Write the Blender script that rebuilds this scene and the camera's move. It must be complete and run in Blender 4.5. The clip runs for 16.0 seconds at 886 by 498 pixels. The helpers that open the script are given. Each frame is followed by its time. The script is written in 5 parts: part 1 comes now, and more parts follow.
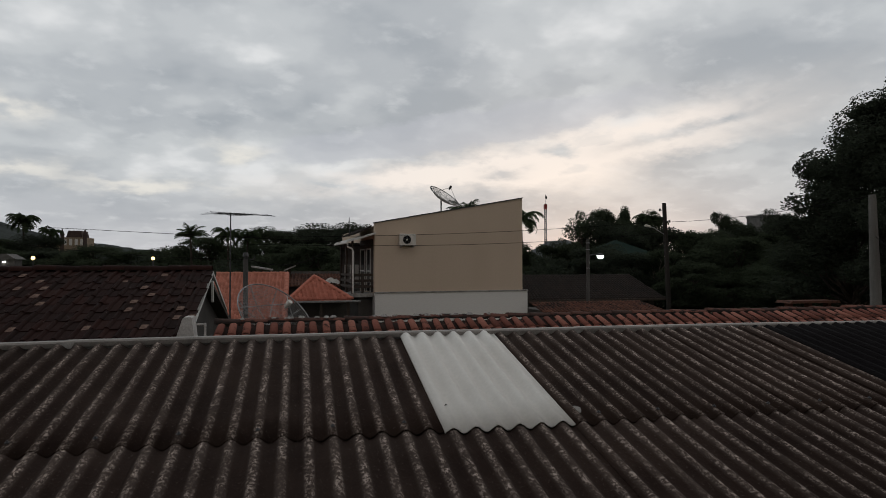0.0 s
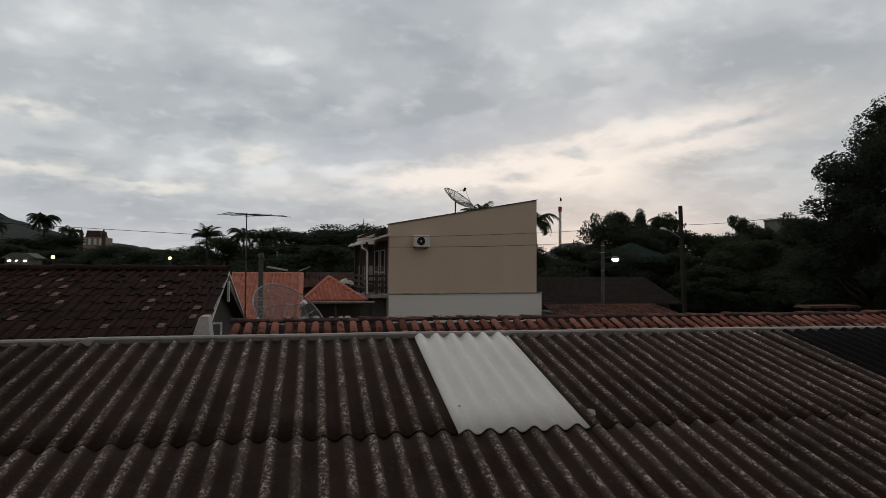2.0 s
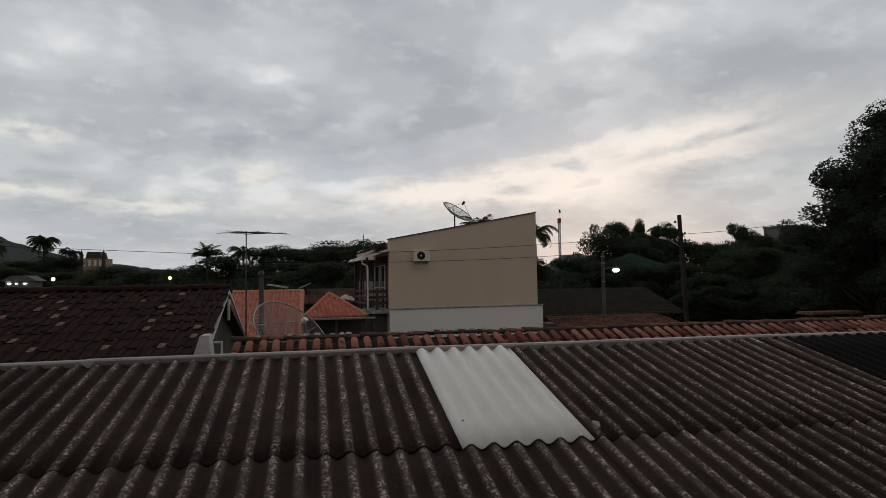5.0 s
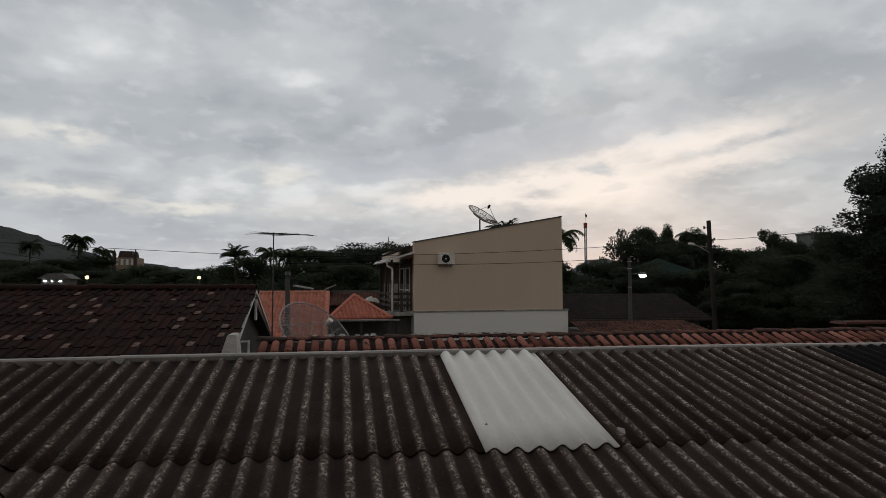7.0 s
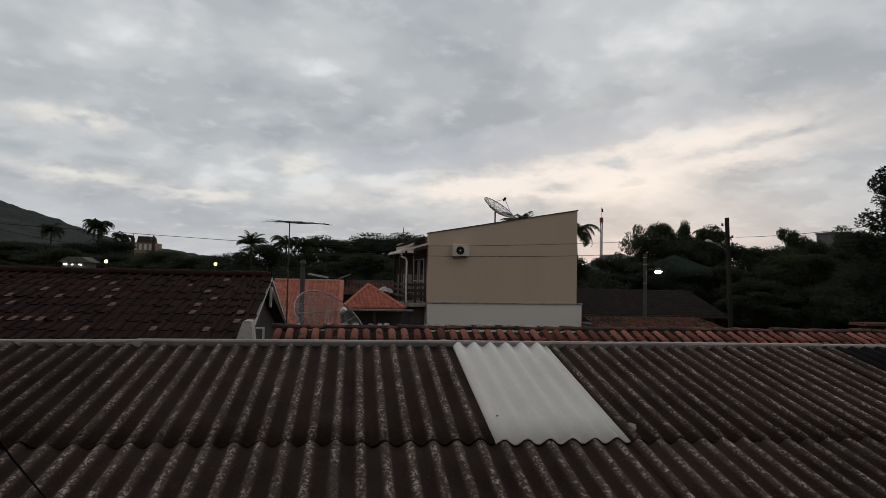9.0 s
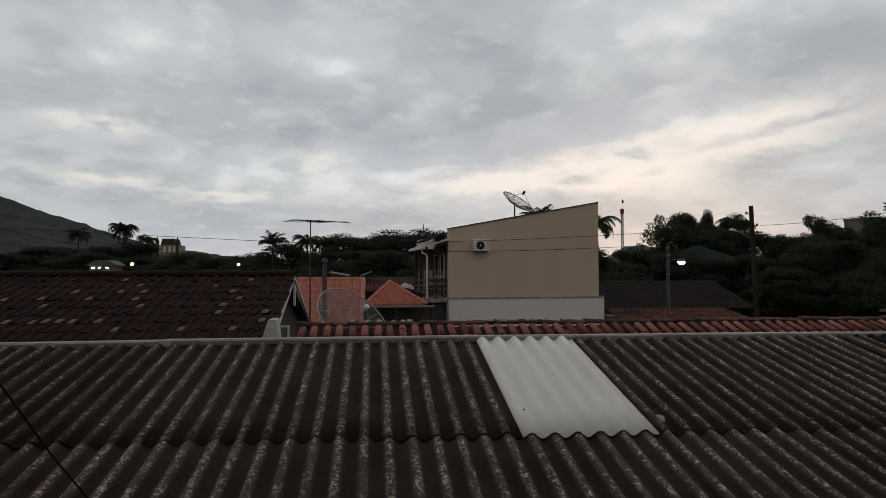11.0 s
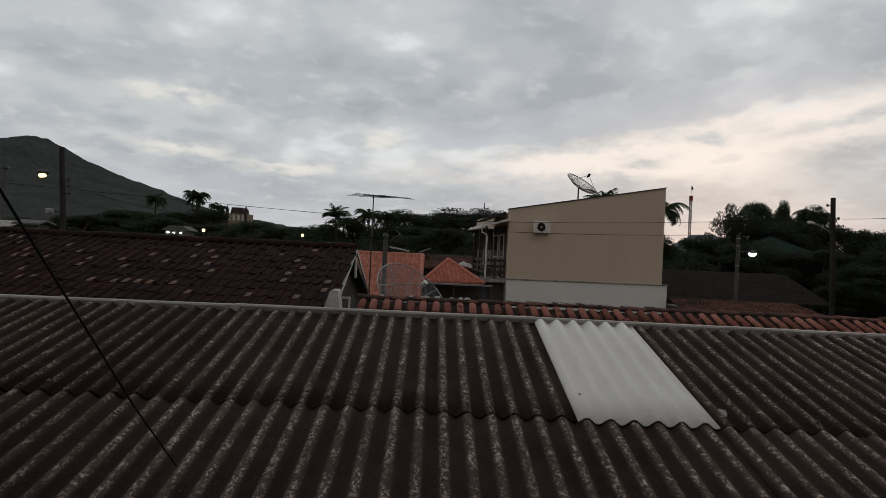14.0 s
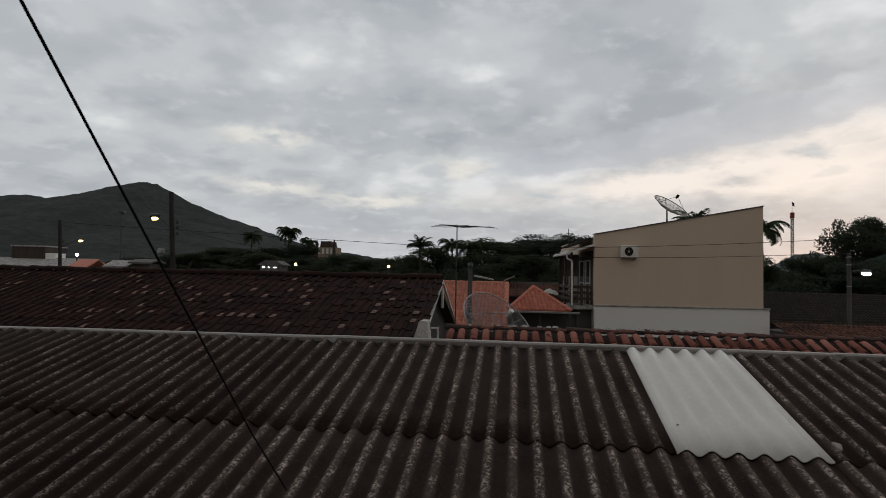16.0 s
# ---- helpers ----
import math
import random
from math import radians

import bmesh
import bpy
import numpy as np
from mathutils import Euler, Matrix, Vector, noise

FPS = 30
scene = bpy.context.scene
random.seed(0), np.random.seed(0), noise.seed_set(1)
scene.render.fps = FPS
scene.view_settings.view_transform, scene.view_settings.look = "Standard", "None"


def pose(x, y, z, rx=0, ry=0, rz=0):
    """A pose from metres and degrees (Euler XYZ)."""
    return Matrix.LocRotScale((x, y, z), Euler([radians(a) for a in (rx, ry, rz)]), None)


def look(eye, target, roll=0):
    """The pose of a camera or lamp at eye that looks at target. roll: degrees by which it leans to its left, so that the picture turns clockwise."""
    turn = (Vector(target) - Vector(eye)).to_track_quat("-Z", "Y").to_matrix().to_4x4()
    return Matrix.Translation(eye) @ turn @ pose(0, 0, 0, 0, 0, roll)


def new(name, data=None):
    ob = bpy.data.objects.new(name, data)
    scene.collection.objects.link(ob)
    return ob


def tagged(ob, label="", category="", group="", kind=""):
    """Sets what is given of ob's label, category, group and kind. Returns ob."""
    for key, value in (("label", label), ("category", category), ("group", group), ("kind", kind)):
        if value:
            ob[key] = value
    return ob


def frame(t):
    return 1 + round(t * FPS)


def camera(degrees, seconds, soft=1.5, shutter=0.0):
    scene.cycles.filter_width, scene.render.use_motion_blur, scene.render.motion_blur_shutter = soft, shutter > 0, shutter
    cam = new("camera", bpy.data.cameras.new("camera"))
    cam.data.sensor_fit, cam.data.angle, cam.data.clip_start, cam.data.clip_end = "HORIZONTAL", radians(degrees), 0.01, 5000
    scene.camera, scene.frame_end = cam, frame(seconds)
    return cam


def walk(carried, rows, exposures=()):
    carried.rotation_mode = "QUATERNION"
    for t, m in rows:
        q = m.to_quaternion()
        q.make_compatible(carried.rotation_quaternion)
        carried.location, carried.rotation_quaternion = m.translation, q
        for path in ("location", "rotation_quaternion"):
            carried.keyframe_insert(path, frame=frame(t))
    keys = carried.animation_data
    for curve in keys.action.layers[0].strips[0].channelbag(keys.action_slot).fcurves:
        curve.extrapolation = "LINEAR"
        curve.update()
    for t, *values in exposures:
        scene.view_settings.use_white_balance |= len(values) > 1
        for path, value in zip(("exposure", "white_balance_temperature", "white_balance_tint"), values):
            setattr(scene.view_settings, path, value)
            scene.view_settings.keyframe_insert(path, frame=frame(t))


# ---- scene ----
cam = camera(72.7, 16.0, soft=0.85, shutter=0.25)
PATH = [
    (0, (0.031, 0.019, 4.706), (0.497, 1.963, 4.76), -0.1),
    (0.5, (0.03, 0.009, 4.707), (0.469, 1.957, 4.815), -1.0),
    (1, (0.033, -0.006, 4.711), (0.528, 1.929, 4.812), -1.3),
    (1.5, (0.023, -0.002, 4.708), (0.5, 1.938, 4.801), -0.7),
    (2, (0.023, 0.016, 4.699), (0.444, 1.97, 4.759), 0.3),
    (2.5, (0.045, 0.011, 4.707), (0.544, 1.947, 4.746), -1.0),
    (3, (0.04, 0.006, 4.713), (0.607, 1.924, 4.746), -0.7),
    (3.5, (0.025, -0.005, 4.71), (0.458, 1.945, 4.821), -1.6),
    (6, (0.027, 0.035, 4.692), (0.434, 1.99, 4.797), -0.3),
    (6.5, (0.024, 0.022, 4.693), (0.382, 1.986, 4.806), -0.4),
    (7, (0.021, 0.017, 4.693), (0.361, 1.984, 4.811), -0.1),
    (7.5, (0.02, 0.03, 4.69), (0.357, 1.998, 4.796), 0.6),
    (8, (0.018, 0.024, 4.689), (0.346, 1.994, 4.789), 0.9),
    (8.5, (0.015, 0.029, 4.69), (0.346, 1.999, 4.784), 0.8),
    (9, (0.018, 0.007, 4.69), (0.311, 1.984, 4.78), 1.2),
    (11.5, (-0.01, 0.003, 4.686), (0.182, 1.993, 4.749), -0.7),
    (12, (-0.008, -0.011, 4.697), (0.105, 1.985, 4.748), -0.6),
    (12.5, (-0.007, -0.03, 4.7), (0.062, 1.967, 4.766), -0.7),
    (13, (-0.022, -0.042, 4.697), (0.01, 1.957, 4.774), -0.3),
    (13.5, (-0.03, -0.019, 4.681), (-0.013, 1.981, 4.691), 2.1),
    (14, (-0.035, -0.002, 4.682), (0.0, 1.998, 4.682), 2.7),
    (14.5, (-0.027, -0.025, 4.693), (0.001, 1.974, 4.747), 0.9),
    (15, (-0.024, -0.035, 4.698), (-0.052, 1.962, 4.795), -0.9),
    (15.5, (-0.031, -0.082, 4.705), (-0.165, 1.913, 4.77), -1.1),
    (16, (-0.069, -0.135, 4.707), (-0.312, 1.848, 4.791), 1.2),
]
walk(cam, [(t, look(eye, target, roll)) for t, eye, target, roll in PATH])

# ---- world, sun, exposure ----
scene.view_settings.exposure = 0.0
world = bpy.data.worlds.new("dusk_sky")
scene.world = world
world.use_nodes = True
WN, WL = world.node_tree.nodes, world.node_tree.links
WN.clear()


def wnode(kind, **values):
    n = WN.new(kind)
    for key, value in values.items():
        setattr(n, key, value)
    return n


def wmath(op, a, b=None, clamp=False):
    n = wnode("ShaderNodeMath", operation=op, use_clamp=clamp)
    for i, v in enumerate((a, b)):
        if v is None:
            continue
        if isinstance(v, (int, float)):
            n.inputs[i].default_value = v
        else:
            WL.new(v, n.inputs[i])
    return n.outputs[0]


def wramp(value, stops):
    n = wnode("ShaderNodeValToRGB")
    n.color_ramp.interpolation = "EASE"
    while len(n.color_ramp.elements) < len(stops):
        n.color_ramp.elements.new(0.5)
    for e, (p, c) in zip(n.color_ramp.elements, stops):
        e.position, e.color = p, (*c, 1)
    WL.new(value, n.inputs[0])
    return n.outputs[0]


def wmix(fac, a, b, blend="MIX"):
    n = wnode("ShaderNodeMix", data_type="RGBA", blend_type=blend)
    for sock, v in ((n.inputs[0], fac), (n.inputs[6], a), (n.inputs[7], b)):
        if isinstance(v, (int, float)):
            sock.default_value = v
        elif isinstance(v, tuple):
            sock.default_value = (*v, 1)
        else:
            WL.new(v, sock)
    return n.outputs[2]


def wspot(azimuth, elevation, wide, high, tilt=0.0):
    """A soft patch about a direction of the sky, in degrees; tilt: how it climbs to the right."""
    side = wmath("SUBTRACT", sky_az, azimuth)
    az = wmath("MULTIPLY", side, 1 / wide)
    rise = wmath("SUBTRACT", wmath("SUBTRACT", sky_el, elevation), wmath("MULTIPLY", side, tilt))
    el = wmath("MULTIPLY", rise, 1 / high)
    d2 = wmath("ADD", wmath("MULTIPLY", az, az), wmath("MULTIPLY", el, el))
    return wmath("EXPONENT", wmath("MULTIPLY", d2, -1.0))


coord = wnode("ShaderNodeTexCoord")
split = wnode("ShaderNodeSeparateXYZ")
WL.new(coord.outputs["Generated"], split.inputs[0])
sx, sy, sz = split.outputs
up = wmath("ADD", wmath("MAXIMUM", sz, 0.0), 0.27)
flat = wnode("ShaderNodeCombineXYZ")
WL.new(wmath("DIVIDE", sx, up), flat.inputs[0])
WL.new(wmath("DIVIDE", sy, up), flat.inputs[1])


def wnoise(scale, detail, rough, shift, distort=0.0):
    m = wnode("ShaderNodeMapping")
    m.inputs["Location"].default_value = shift
    WL.new(flat.outputs[0], m.inputs["Vector"])
    n = wnode("ShaderNodeTexNoise")
    n.inputs["Scale"].default_value, n.inputs["Detail"].default_value = scale, detail
    n.inputs["Roughness"].default_value, n.inputs["Distortion"].default_value = rough, distort
    WL.new(m.outputs[0], n.inputs["Vector"])
    return n.outputs["Fac"]


# directions in degrees, shaken by noise so that cloud edges are ragged
ragged, ripple = wnoise(3.4, 5, 0.55, (2.3, 8.8, 0)), wnoise(5.2, 5, 0.6, (6.1, 1.9, 0))
sky_az = wmath("ADD", wmath("MULTIPLY", wmath("ARCTAN2", sx, sy), 57.2958), wmath("MULTIPLY", wmath("SUBTRACT", ragged, 0.5), 9.0))
sky_el = wmath("ADD", wmath("MULTIPLY", wmath("ARCSINE", sz), 57.2958), wmath("MULTIPLY", wmath("SUBTRACT", ripple, 0.5), 3.2))
clear = wnode("ShaderNodeTexSky", sky_type="NISHITA", sun_disc=False)
clear.sun_elevation, clear.sun_rotation = radians(3.0), radians(28.0)
big = wnoise(1.9, 3, 0.45, (3.1, 7.4, 0), 0.1)
fine = wnoise(5.0, 4, 0.48, (1.7, 0.4, 0), 0.1)
cloud = wmath("ADD", wmath("MULTIPLY", big, 0.64), wmath("MULTIPLY", fine, 0.36))
# broad dark and light parts of the cloud deck
dark = wmath("ADD", wmath("MULTIPLY", wspot(15, 20.5, 5, 3.0), 0.7), wmath("ADD", wmath("MULTIPLY", wspot(-31, 12, 8, 3.5), 0.8), wmath("ADD", wmath("MULTIPLY", wspot(16, 14.6, 24, 1.9, 0.13), 1.1), wmath("ADD", wmath("MULTIPLY", wspot(9, 12.0, 9, 1.5, 0.05), 0.5), wmath("MULTIPLY", wspot(38, 16.0, 7, 2.2), 1.0)))))
pale = wmath("ADD", wmath("ADD", wspot(6.5, 17.0, 3.5, 1.6), wmath("MULTIPLY", wspot(12.5, 17.6, 4, 1.5), 0.8)), wmath("ADD", wmath("MULTIPLY", wspot(-3, 18.6, 2.5, 1.2), 1.0), wmath("ADD", wspot(21, 20.5, 5, 3.0), wmath("MULTIPLY", wspot(-20, 19, 11, 5), 0.7))))
cloud = wmath("ADD", wmath("SUBTRACT", cloud, wmath("MULTIPLY", dark, 0.050)), wmath("MULTIPLY", pale, 0.065))
deck = wramp(cloud, [(0.37, (0.395, 0.420, 0.446)), (0.47, (0.475, 0.495, 0.514)), (0.55, (0.563, 0.580, 0.590)), (0.66, (0.78, 0.78, 0.775))])
# the western glow low over the trees, and pale breaks, cut up by the lower clouds
west_glow = wmath("ADD", wmath("MULTIPLY", wspot(30, 11.0, 13, 2.2, 0.15), 1.35), wmath("ADD", wmath("MULTIPLY", wspot(10, 8.3, 10, 1.2, 0.10), 0.95), wmath("MULTIPLY", wspot(24, 8.0, 9, 1.8), 0.55)))
wisps = wmath("ADD", wmath("ADD", wspot(36, 11.9, 6, 0.6, 0.2), wspot(37, 8.8, 5, 1.2)), wmath("ADD", wspot(24, 10.6, 1.9, 0.4), wmath("ADD", wspot(18.5, 8.7, 2.2, 0.5), wspot(3.5, 7.6, 2.5, 0.5))))
breaks = wmath("ADD", wmath("ADD", wspot(-23.5, 12.3, 3.8, 1.1), wmath("MULTIPLY", wspot(-23.5, 7.7, 5, 0.8), 0.9)), wmath("ADD", wmath("MULTIPLY", wspot(-6.2, 10.0, 2.6, 0.8), 0.9), wmath("MULTIPLY", wspot(-12, 6.8, 6, 0.7), 0.9)))
streak = wnoise(4.4, 5, 0.5, (5.3, 2.2, 0), 0.15)
gap = wramp(streak, [(0.42, (0.05, 0.05, 0.05)), (0.56, (1, 1, 1))])
soft_gap = wramp(streak, [(0.34, (0.55, 0.55, 0.55)), (0.48, (1, 1, 1))])
low = wramp(wmath("MULTIPLY", sky_el, 1 / 40), [(0.0, (1, 1, 1)), (0.26, (0, 0, 0))])
lit = wmix(wmath("MULTIPLY", low, 0.65), deck, (0.535, 0.540, 0.575))
puff = wramp(wnoise(8.5, 5, 0.55, (4.7, 11.3, 0), 0.0), [(0.52, (0, 0, 0)), (0.74, (1, 1, 1))])
lit = wmix(wmath("MULTIPLY", puff, 0.35), lit, (0.76, 0.765, 0.765))
lit = wmix(wmath("MULTIPLY", breaks, gap, clamp=True), lit, (0.84, 0.80, 0.73))
lit = wmix(wmath("SUBTRACT", wmath("MULTIPLY", west_glow, soft_gap, clamp=True), wmath("MULTIPLY", wisps, 0.75), clamp=True), lit, (0.93, 0.845, 0.775))
# the long slate band whose lower edge bounds the glow
band = wramp(wspot(15, 12.5, 22, 2.1, 0.13), [(0.38, (0, 0, 0)), (0.62, (1, 1, 1))])
lit = wmix(wmath("MULTIPLY", band, 0.55), lit, (0.505, 0.518, 0.560))
# away from the west the dusk is darker
west = wramp(wmath("ADD", wmath("MULTIPLY", sy, 0.5), 0.5), [(0.1, (0.66, 0.585, 0.53)), (0.62, (1, 1, 1))])
lit = wmix(1.0, lit, west, "MULTIPLY")
faint = wmix(1.0, clear.outputs[0], (0.08, 0.08, 0.08), "MULTIPLY")
thin = wmix(1.0, wmix(0.08, lit, faint), (0.985, 1.0, 1.02), "MULTIPLY")
back = wnode("ShaderNodeBackground")
WL.new(thin, back.inputs["Color"])
back.inputs["Strength"].default_value = 1.03
out = wnode("ShaderNodeOutputWorld")
WL.new(back.outputs[0], out.inputs["Surface"])

sun = new("sun", bpy.data.lights.new("sun", "SUN"))
sun.data.energy, sun.data.angle, sun.data.color = 0.12, radians(40), (1.0, 0.88, 0.78)
sun.matrix_world = look((60, 110, 40), (0, 0, 4))

# ---- materials ----


def node_mat(name):
    m = bpy.data.materials.new(name)
    m.use_nodes = True
    return m, m.node_tree.nodes, m.node_tree.links, m.node_tree.nodes["Principled BSDF"]


def tex(nodes, links, coords, scale, detail=4, rough=0.55, stretch=(1, 1, 1)):
    mp = nodes.new("ShaderNodeMapping")
    mp.inputs["Scale"].default_value = stretch
    links.new(coords, mp.inputs["Vector"])
    n = nodes.new("ShaderNodeTexNoise")
    n.inputs["Scale"].default_value, n.inputs["Detail"].default_value, n.inputs["Roughness"].default_value = scale, detail, rough
    links.new(mp.outputs[0], n.inputs["Vector"])
    return n.outputs["Fac"]


def ramp(nodes, links, value, stops):
    n = nodes.new("ShaderNodeValToRGB")
    while len(n.color_ramp.elements) < len(stops):
        n.color_ramp.elements.new(0.5)
    for e, (p, c) in zip(n.color_ramp.elements, stops):
        e.position, e.color = p, (*c, 1) if len(c) == 3 else c
    links.new(value, n.inputs[0])
    return n.outputs[0]


def mixed(nodes, links, fac, a, b, blend="MIX"):
    n = nodes.new("ShaderNodeMix")
    n.data_type, n.blend_type = "RGBA", blend
    for sock, v in ((n.inputs[0], fac), (n.inputs[6], a), (n.inputs[7], b)):
        if isinstance(v, (int, float)):
            sock.default_value = v
        elif isinstance(v, tuple):
            sock.default_value = (*v, 1)
        else:
            links.new(v, sock)
    return n.outputs[2]


def calc(nodes, links, op, a, b=0.0, clamp=False):
    n = nodes.new("ShaderNodeMath")
    n.operation, n.use_clamp = op, clamp
    for i, v in enumerate((a, b)):
        if isinstance(v, (int, float)):
            n.inputs[i].default_value = v
        else:
            links.new(v, n.inputs[i])
    return n.outputs[0]


def bumped(nodes, links, bsdf, height, strength, distance):
    b = nodes.new("ShaderNodeBump")
    b.inputs["Strength"].default_value, b.inputs["Distance"].default_value = strength, distance
    links.new(height, b.inputs["Height"])
    links.new(b.outputs[0], bsdf.inputs["Normal"])


def surface(name, base, worn, scale=3.0, grain=40.0, rough=0.85, metal=0.0, bump=0.3, depth=0.004, contrast=0.5, vary=0.0, stretch=(1, 1, 1), grit=0.5):
    """A weathered surface: base colour, stains of the worn colour, fine grain and relief."""
    m, n, l, b = node_mat(name)
    co = n.new("ShaderNodeTexCoord").outputs["Object"]
    stains, fine = tex(n, l, co, scale, 6, 0.6, stretch), tex(n, l, co, grain, 3, 0.6)
    mask = ramp(n, l, stains, [(0.5 - 0.25 * (1 - contrast), (0, 0, 0)), (0.5 + 0.25 * (1 - contrast) + 0.02, (1, 1, 1))])
    col = mixed(n, l, mask, base, worn)
    col = mixed(n, l, grit, col, ramp(n, l, fine, [(0.3, (0.62, 0.62, 0.62)), (0.7, (1.25, 1.25, 1.25))]), "MULTIPLY")
    if vary:
        info = n.new("ShaderNodeObjectInfo").outputs["Random"]
        col = mixed(n, l, vary, col, ramp(n, l, info, [(0.0, (0.5, 0.5, 0.5)), (1.0, (1.4, 1.4, 1.4))]), "MULTIPLY")
    l.new(col, b.inputs["Base Color"])
    b.inputs["Roughness"].default_value, b.inputs["Metallic"].default_value = rough, metal
    b.inputs["Specular IOR Level"].default_value = 0.1 if rough > 0.85 else 0.4
    bumped(n, l, b, fine, bump, depth)
    return m


def fibre_mat(name, dark, mid, lichen, amount):
    """Old corrugated fibre cement: sooty, with pale lichen that holds on the crests."""
    m, n, l, b = node_mat(name)
    co = n.new("ShaderNodeTexCoord").outputs["Object"]
    geo = n.new("ShaderNodeNewGeometry")
    xyz = n.new("ShaderNodeSeparateXYZ")
    l.new(co, xyz.inputs[0])
    crest = calc(n, l, "MULTIPLY_ADD", xyz.outputs[2], 19.0)
    crest.node.inputs[2].default_value = 0.5
    soot = tex(n, l, geo.outputs["Position"], 1.7, 5, 0.6)
    speck = tex(n, l, geo.outputs["Position"], 48.0, 4, 0.72, (1, 0.75, 1))
    clump = tex(n, l, geo.outputs["Position"], 9.0, 5, 0.65, (1, 0.5, 1))
    col = mixed(n, l, ramp(n, l, soot, [(0.35, (0, 0, 0)), (0.65, (1, 1, 1))]), dark, mid)
    keep = calc(n, l, "MULTIPLY", ramp(n, l, crest, [(0.62, (0, 0, 0)), (0.97, (1, 1, 1))]), ramp(n, l, clump, [(0.40, (0.10, 0.10, 0.10)), (0.58, (1, 1, 1))]))
    keep = calc(n, l, "MULTIPLY", keep, ramp(n, l, speck, [(0.475, (0.02, 0.02, 0.02)), (0.555, (1, 1, 1))]))
    flake = tex(n, l, geo.outputs["Position"], 24.0, 4, 0.7, (1, 0.55, 1))
    keep = calc(n, l, "MULTIPLY", keep, ramp(n, l, flake, [(0.42, (0.18, 0.18, 0.18)), (0.56, (1, 1, 1))]))
    keep = calc(n, l, "MULTIPLY", keep, amount)
    # an even paler tone that grows with height on the wave
    crest_tint = calc(n, l, "MULTIPLY", ramp(n, l, crest, [(0.45, (0, 0, 0)), (1.0, (1, 1, 1))]), 0.080 * amount)
    col = mixed(n, l, crest_tint, col, lichen)
    col = mixed(n, l, keep, col, lichen)
    scat = calc(n, l, "MULTIPLY", ramp(n, l, speck, [(0.60, (0, 0, 0)), (0.70, (1, 1, 1))]), 0.12 * amount)
    col = mixed(n, l, scat, col, lichen)
    info = n.new("ShaderNodeObjectInfo").outputs["Random"]
    col = mixed(n, l, 0.5, col, ramp(n, l, info, [(0.0, (0.75, 0.75, 0.75)), (1.0, (1.2, 1.2, 1.2))]), "MULTIPLY")
    l.new(col, b.inputs["Base Color"])
    b.inputs["Roughness"].default_value = 0.95
    b.inputs["Specular IOR Level"].default_value = 0.08
    bumped(n, l, b, calc(n, l, "ADD", speck, flake), 1.0, 0.010)
    return m


def tile_mat(name, stops, moss, moss_from, islands=False, rough=0.9):
    """Clay tiles, each of its own colour, with moss and soot; single tiles are darker low in the pan."""
    m, n, l, b = node_mat(name)
    geo = n.new("ShaderNodeNewGeometry")
    rnd = geo.outputs["Random Per Island"] if islands else n.new("ShaderNodeObjectInfo").outputs["Random"]
    col = ramp(n, l, rnd, stops)
    grime = tex(n, l, geo.outputs["Position"], 7.0, 6, 0.65)
    wide = tex(n, l, geo.outputs["Position"], 0.8, 4, 0.6)
    fine = tex(n, l, geo.outputs["Position"], 60.0, 3, 0.6)
    if not islands:
        xyz = n.new("ShaderNodeSeparateXYZ")
        l.new(n.new("ShaderNodeTexCoord").outputs["Object"], xyz.inputs[0])
        pan = ramp(n, l, calc(n, l, "MULTIPLY", xyz.outputs[2], 16.0), [(0.30, (1, 1, 1)), (0.62, (0, 0, 0))])
        grime = calc(n, l, "ADD", grime, calc(n, l, "MULTIPLY", pan, 0.30))
    mask = ramp(n, l, calc(n, l, "ADD", calc(n, l, "MULTIPLY", grime, 0.6), calc(n, l, "MULTIPLY", wide, 0.4)), [(moss_from, (0, 0, 0)), (moss_from + 0.09, (1, 1, 1))])
    col = mixed(n, l, mask, col, moss)
    col = mixed(n, l, 0.6, col, ramp(n, l, fine, [(0.3, (0.6, 0.6, 0.6)), (0.7, (1.25, 1.25, 1.25))]), "MULTIPLY")
    l.new(col, b.inputs["Base Color"])
    b.inputs["Roughness"].default_value = rough
    b.inputs["Specular IOR Level"].default_value = 0.25
    bumped(n, l, b, calc(n, l, "ADD", fine, grime), 0.4, 0.004)
    return m


def leaf_mat(name, dark, light):
    m, n, l, b = node_mat(name)
    rnd = n.new("ShaderNodeNewGeometry").outputs["Random Per Island"]
    l.new(ramp(n, l, rnd, [(0.0, dark), (1.0, light)]), b.inputs["Base Color"])
    b.inputs["Roughness"].default_value = 1.0
    b.inputs["Specular IOR Level"].default_value = 0.0
    through_leaf = n.new("ShaderNodeBsdfTranslucent")
    l.new(b.inputs["Base Color"].links[0].from_socket, through_leaf.inputs["Color"])
    both = n.new("ShaderNodeMixShader")
    both.inputs[0].default_value = 0.45
    l.new(b.outputs[0], both.inputs[1])
    l.new(through_leaf.outputs[0], both.inputs[2])
    l.new(both.outputs[0], n["Material Output"].inputs["Surface"])
    return m


def lamp_mat(name, colour, power):
    m, n, l, b = node_mat(name)
    b.inputs["Base Color"].default_value = (0.8, 0.8, 0.8, 1)
    b.inputs["Emission Color"].default_value = (*colour, 1)
    b.inputs["Emission Strength"].default_value = power
    return m


